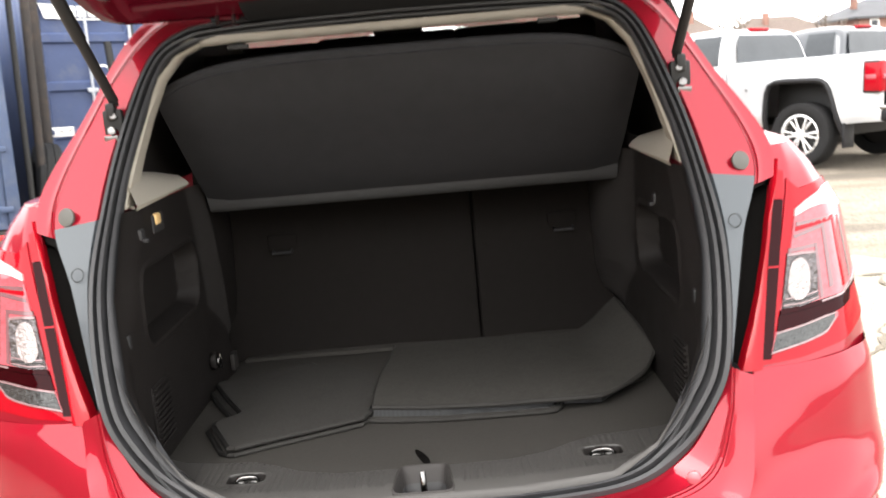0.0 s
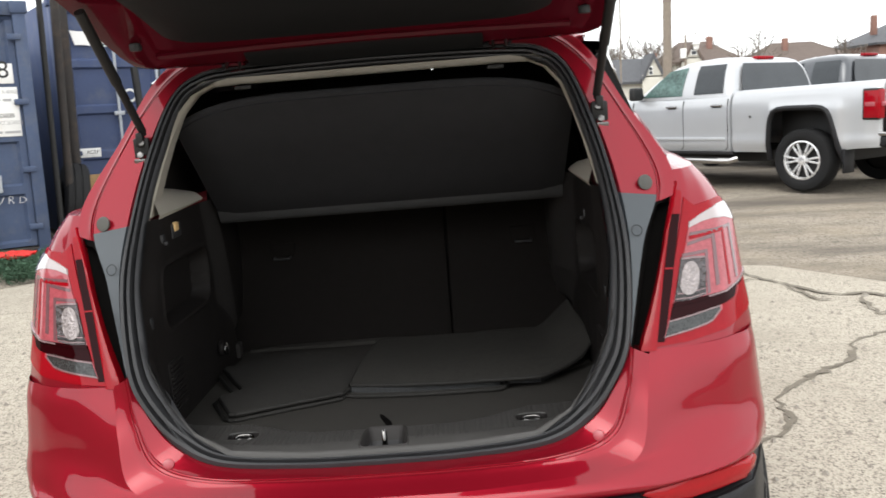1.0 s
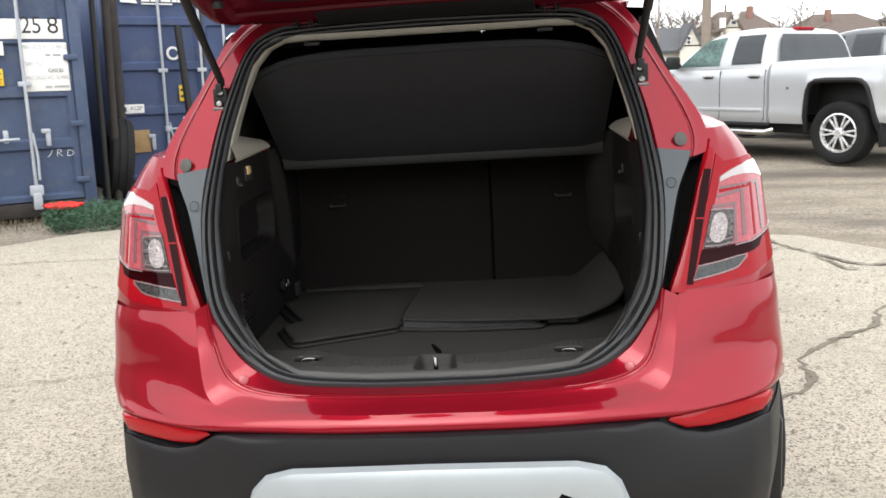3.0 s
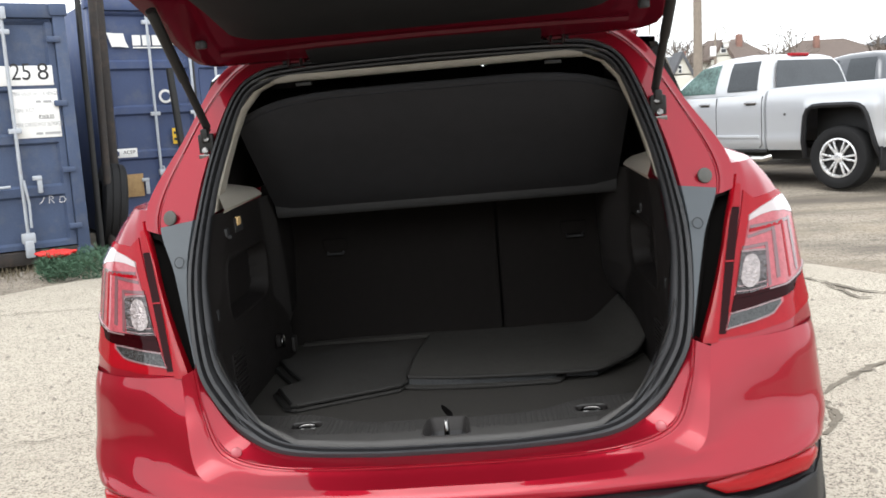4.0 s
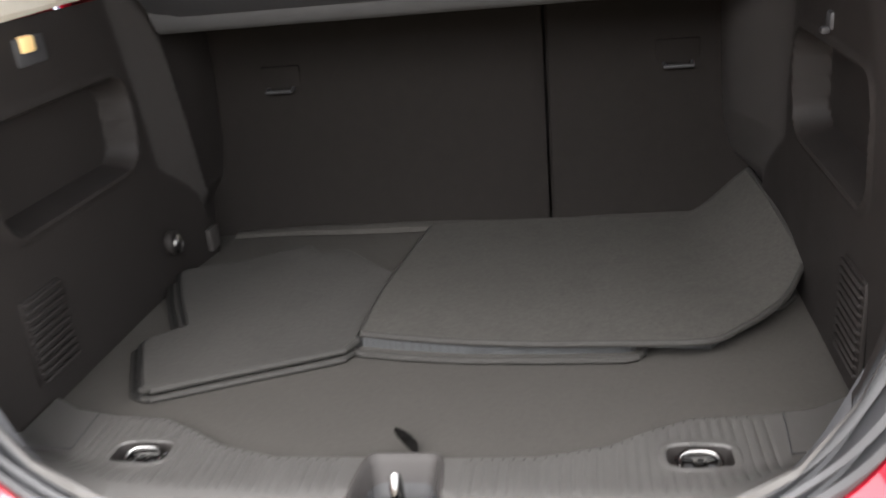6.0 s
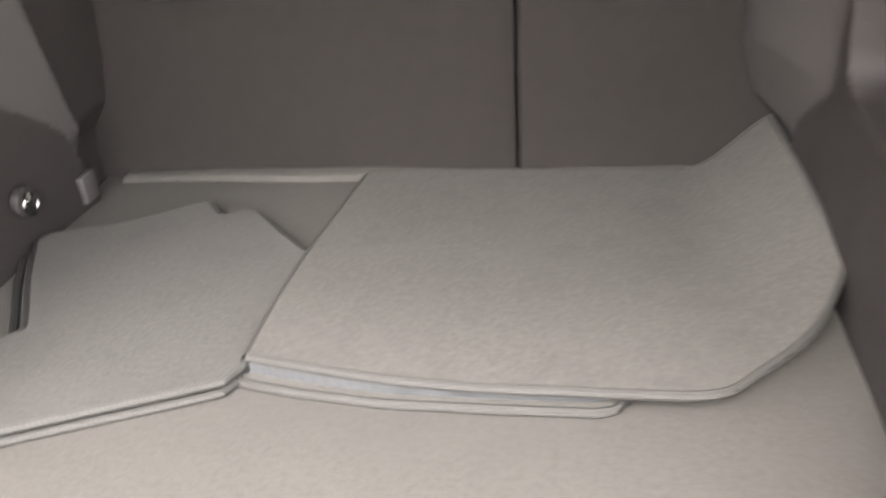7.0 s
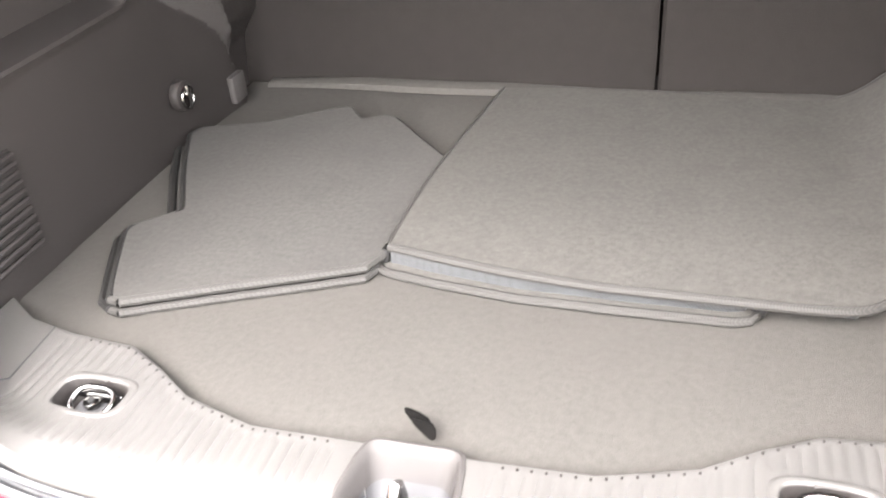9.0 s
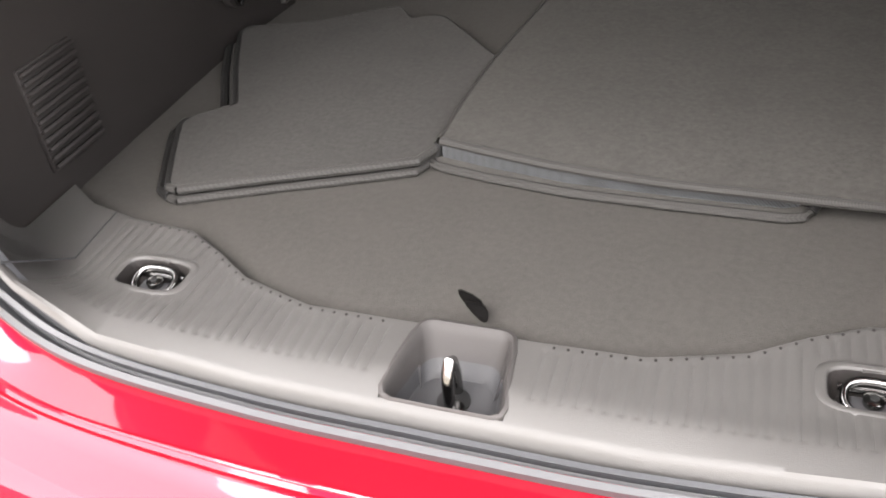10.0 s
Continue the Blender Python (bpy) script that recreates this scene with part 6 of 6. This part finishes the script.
HEAD = radians(126)
FWD, LEFT = Vector((math.cos(HEAD), math.sin(HEAD), 0)), Vector((-math.sin(HEAD), math.cos(HEAD), 0))
P0 = Vector((4.28, 9.55, .135)) - FWD * 1.20 - LEFT * 1.0
turn = Matrix.Rotation(HEAD, 4, "Z")
TALL = Matrix.Diagonal((1, 1, .975, 1))
pickup("silver extended-cab pickup truck parked on the dirt", SILVER, Matrix.Translation(P0) @ turn @ TALL, GREENGLASS)
pickup("dark grey pickup truck parked beside the silver one", DARKPAINT, Matrix.Translation(P0 - LEFT * 3.0 + FWD * .2) @ turn, TINT)
pickup("dark grey pickup truck at the end of the row", DARKPAINT, Matrix.Translation(P0 - LEFT * 6.0 + FWD * .1) @ turn, TINT)


# ---- far houses, poles, trees ----
def house(x, y, w, d, eave, ridge, wall, roof, label, gable_front=False, chimney=0.0, windows=(), hip=.4):
    h = thing("house", label, "house", Matrix.Translation((x, y, -.03)), "houses across the lot")
    part("wall", box((0, d / 2, eave / 2), (w, d, eave), .02), wall, h)
    bm = bmesh.new()
    o = .12 if gable_front else .4
    if gable_front:
        prof = [(-w / 2 - o, eave - .25), (0, ridge), (w / 2 + o, eave - .25)]
        rows = [[Vector((px, yy, pz)) for px, pz in prof] for yy in (-o, d + o)]
        grid(rows, bm=bm)
        part("gable", grid([[Vector((-w / 2, 0, eave)), Vector((0, 0, ridge - .25)), Vector((w / 2, 0, eave))], [Vector((-w / 2, .2, eave)), Vector((0, .2, ridge - .25)), Vector((w / 2, .2, eave))]], bm=slab([(-w / 2, 0), (w / 2, 0), (w / 2, .1), (-w / 2, .1)], eave - .1, eave)), wall, h)
        g = bmesh.new()
        a, b, c = (g.verts.new(p) for p in ((-w / 2, -.01, eave), (w / 2, -.01, eave), (0, -.01, ridge - .2)))
        g.faces.new((a, b, c))
        part("gable_wall", thick(g, .1), wall, h)
    else:
        e = eave - .1
        a, b, c, d_ = (bm.verts.new(p) for p in ((-w / 2 - o, -o, e), (w / 2 + o, -o, e), (w / 2 + o, d + o, e), (-w / 2 - o, d + o, e)))
        p, q = bm.verts.new((-w / 2 + hip, d / 2, ridge)), bm.verts.new((w / 2 - hip, d / 2, ridge))
        for f in ((a, b, q, p), (b, c, q), (c, d_, p, q), (d_, a, p)):
            bm.faces.new(f)
    part("roof", thick(bm, .18), roof, h)
    if chimney:
        part("chimney", box((chimney, d * .3, ridge - .55), (.42, .5, 1.6), .03), BRICKWALL, h)
    for wx, wz, ww, wh in windows:
        win = part("window", box((wx, -.03, wz), (ww, .08, wh), .02), PAPER, h)
        for half in (-1, 1):
            part("pane", box((wx, -.08, wz + half * wh * .22), (ww * .68, .03, wh * .36), .005), TINT, win)


house(11.5, 60, 3.4, 6, 2.75, 4.3, SIDING, ROOF_GREY, "small pale house with a grey shingle roof", chimney=1.95, windows=((-.9, 1.6, .8, 1.1),), hip=.2)
house(13.0, 59.5, 1.5, 3, 3.0, 4.5, SIDING, ROOF_GREY, "white gabled wing with a small window", True, 0, ((-.2, 3.3, .28, .58),))
house(19.3, 70, 5.0, 8, 4.3, 5.95, SIDING, ROOF_BROWN, "pale house with a brown hipped roof", windows=((-1.5, 2.4, .8, 1.1), (1, 2.4, .8, 1.1)), hip=1.3, chimney=.9)
house(18.05, 69.0, 1.5, 3, 4.5, 5.7, SIDING, ROOF_BROWN, "dormer with a small white window", True, 0, ((.05, 4.98, .50, .74),))
house(28.3, 72, 7.6, 9, 3.9, 5.65, SIDING, ROOF_BROWN, "low house with a broad brown hipped roof", windows=((-2, 2, .8, 1.1), (1.5, 2, .8, 1.1)), hip=2.1, chimney=-1.2)
house(38.4, 72, 9.4, 9, 5.15, 7.15, BRICKWALL, ROOF_GREY, "red brick house with a dark hipped roof", windows=((-3.5, 4.25, .75, 1.15), (0, 4.25, .75, 1.15), (3, 4.25, .75, 1.15)), hip=3.6, chimney=-4.0)


def pole(x, y, r, h, label, arm=True):
    p = thing("utility_pole", label, "pole", Matrix.Translation((x, y, -.05)))
    part("shaft", tube([(0, 0, 0), (0, 0, h)], [r, r * .75], 14), POLEWOOD, p)
    if arm:
        part("crossarm", box((0, 0, h - .6), (2.2, .12, .12), .01), POLEWOOD, p)


pole(6.59, 27, .15, 9.5, "thick weathered wooden utility pole")
pole(6.0, 32, .035, 8.5, "thin dark lamp post", False)


def street_lamp(x, y):
    p = thing("street_lamp", "slim street lamp with a curved arm and hanging lantern", "street lamp", Matrix.Translation((x, y, -.05)))
    part("shaft", tube([(0, 0, 0), (0, 0, 4.9)], [.09, .06], 12), POLEWOOD, p)
    part("arm", tube([(0, 0, 4.85), (.08, 0, 5.12), (.28, 0, 5.25), (.5, 0, 5.15), (.6, 0, 4.8), (.6, 0, 4.55)], .028, 8), POLEWOOD, p)
    part("lantern", grid([[Vector((.6 + r * math.cos(a), r * math.sin(a), z)) for a in (2 * math.pi * k / 14 for k in range(14))] for r, z in ((.05, 4.6), (.20, 4.48), (.23, 4.40), (.16, 4.32), (.15, 4.12), (.05, 4.02))], closed=True), PAPER, p, "white lantern")
    part("transformer_box", box((-.12, 0, 3.9), (.30, .25, .55), .03), PAPER, p)


street_lamp(12.8, 50)


def bare_tree(x, y, h, seed, label="bare leafless tree with fine twigs"):
    rnd = random.Random(seed)
    t = thing("tree", label, "tree", Matrix.Translation((x, y, -.1)), "bare trees behind the houses")
    trunk, crown = bmesh.new(), bmesh.new()

    def grow(p, d, length, r, depth):
        mid = p + d * length * .5 + Vector((rnd.uniform(-1, 1), rnd.uniform(-1, 1), 0)) * length * .05
        end = p + d * length
        tube([p, mid, end], [r, r * .85, r * .65], 7 if depth < 2 else 4, bm=trunk if depth < 1 else crown, caps=False)
        if depth >= 5:
            return
        for _ in range(3 if depth < 4 else 2):
            a = Vector((rnd.gauss(0, 1), rnd.gauss(0, 1), rnd.gauss(.15, .5))).normalized()
            nd = (d * 1.05 + a * .75).normalized()
            grow(mid.lerp(end, rnd.uniform(.2, 1)), nd, length * rnd.uniform(.58, .78), r * .60, depth + 1)

    grow(Vector((0, 0, 0)), Vector((rnd.uniform(-.05, .05), 0, 1)).normalized(), h * .34, h * .026, 0)
    part("trunk", trunk, BARK, t)
    part("crown", crown, BARK, t)


for k, (x, y, h) in enumerate(((19.8, 62, 7.6), (3.0, 75, 9), (6.5, 80, 10), (10, 84, 9.5), (1, 82, 9), (30.6, 70, 6.9), (32.4, 71, 6.2), (25, 86, 9), (14.5, 82, 9), (-2, 85, 9), (9.4, 70, 8), (11.6, 76, 8.8), (8.2, 74, 8.2), (16, 86, 9.5), (12.8, 84, 9), (13.6, 66, 7.2), (15.2, 72, 7.6), (17.3, 78, 8.4), (10.4, 66, 6.6))):
    bare_tree(x, y, h, 20 + k)


def fence():
    f = thing("fence", "low grey wooden fence along the far edge of the lot", "fence", Matrix.Translation((5.0, 42, -.05)))
    for k in range(9):
        part("post", box((k * 1.2, 0, .6), (.1, .1, 1.2), .01), POLEWOOD, f)
    for z in (.35, .7, 1.05):
        part("rail", box((4.8, -.06, z), (9.8, .03, .14), .01), POLEWOOD, f)


fence()


# ---- unseen building added behind the camera to close the lot and darken reflections ----
def unseen_building():
    b = thing("unseen_rear_wall", "unseen pale building with a brick wing, added to shape reflections", "building", Matrix.Translation((-9.5, -19, -.05)), kind="structure")
    part("wall", box((6, -.2, 2.6), (40, .4, 5.2), .02), SIDING, b)
    part("roof_edge", box((6, -.2, 5.26), (40.4, .6, .14), .02), RUST, b)
    # unseen side wing towards the containers, added to darken the bumper's reflections
    part("wall", box((2.0, 10.6, 1.7), (.4, 21.2, 3.4), .02), BRICKWALL, b)
    part("roof_edge", box((2.0, 10.6, 3.47), (.7, 21.4, .14), .02), RUST, b)
    for k in range(4):
        x = -9 + 6 * k
        win = part("window", box((x, .02, 1.7), (1.8, .08, 1.3), .02), TINT, b)
        part("sill", box((x, .06, 1.02), (2.0, .16, .08), .01), POLEWOOD, win)


unseen_building()
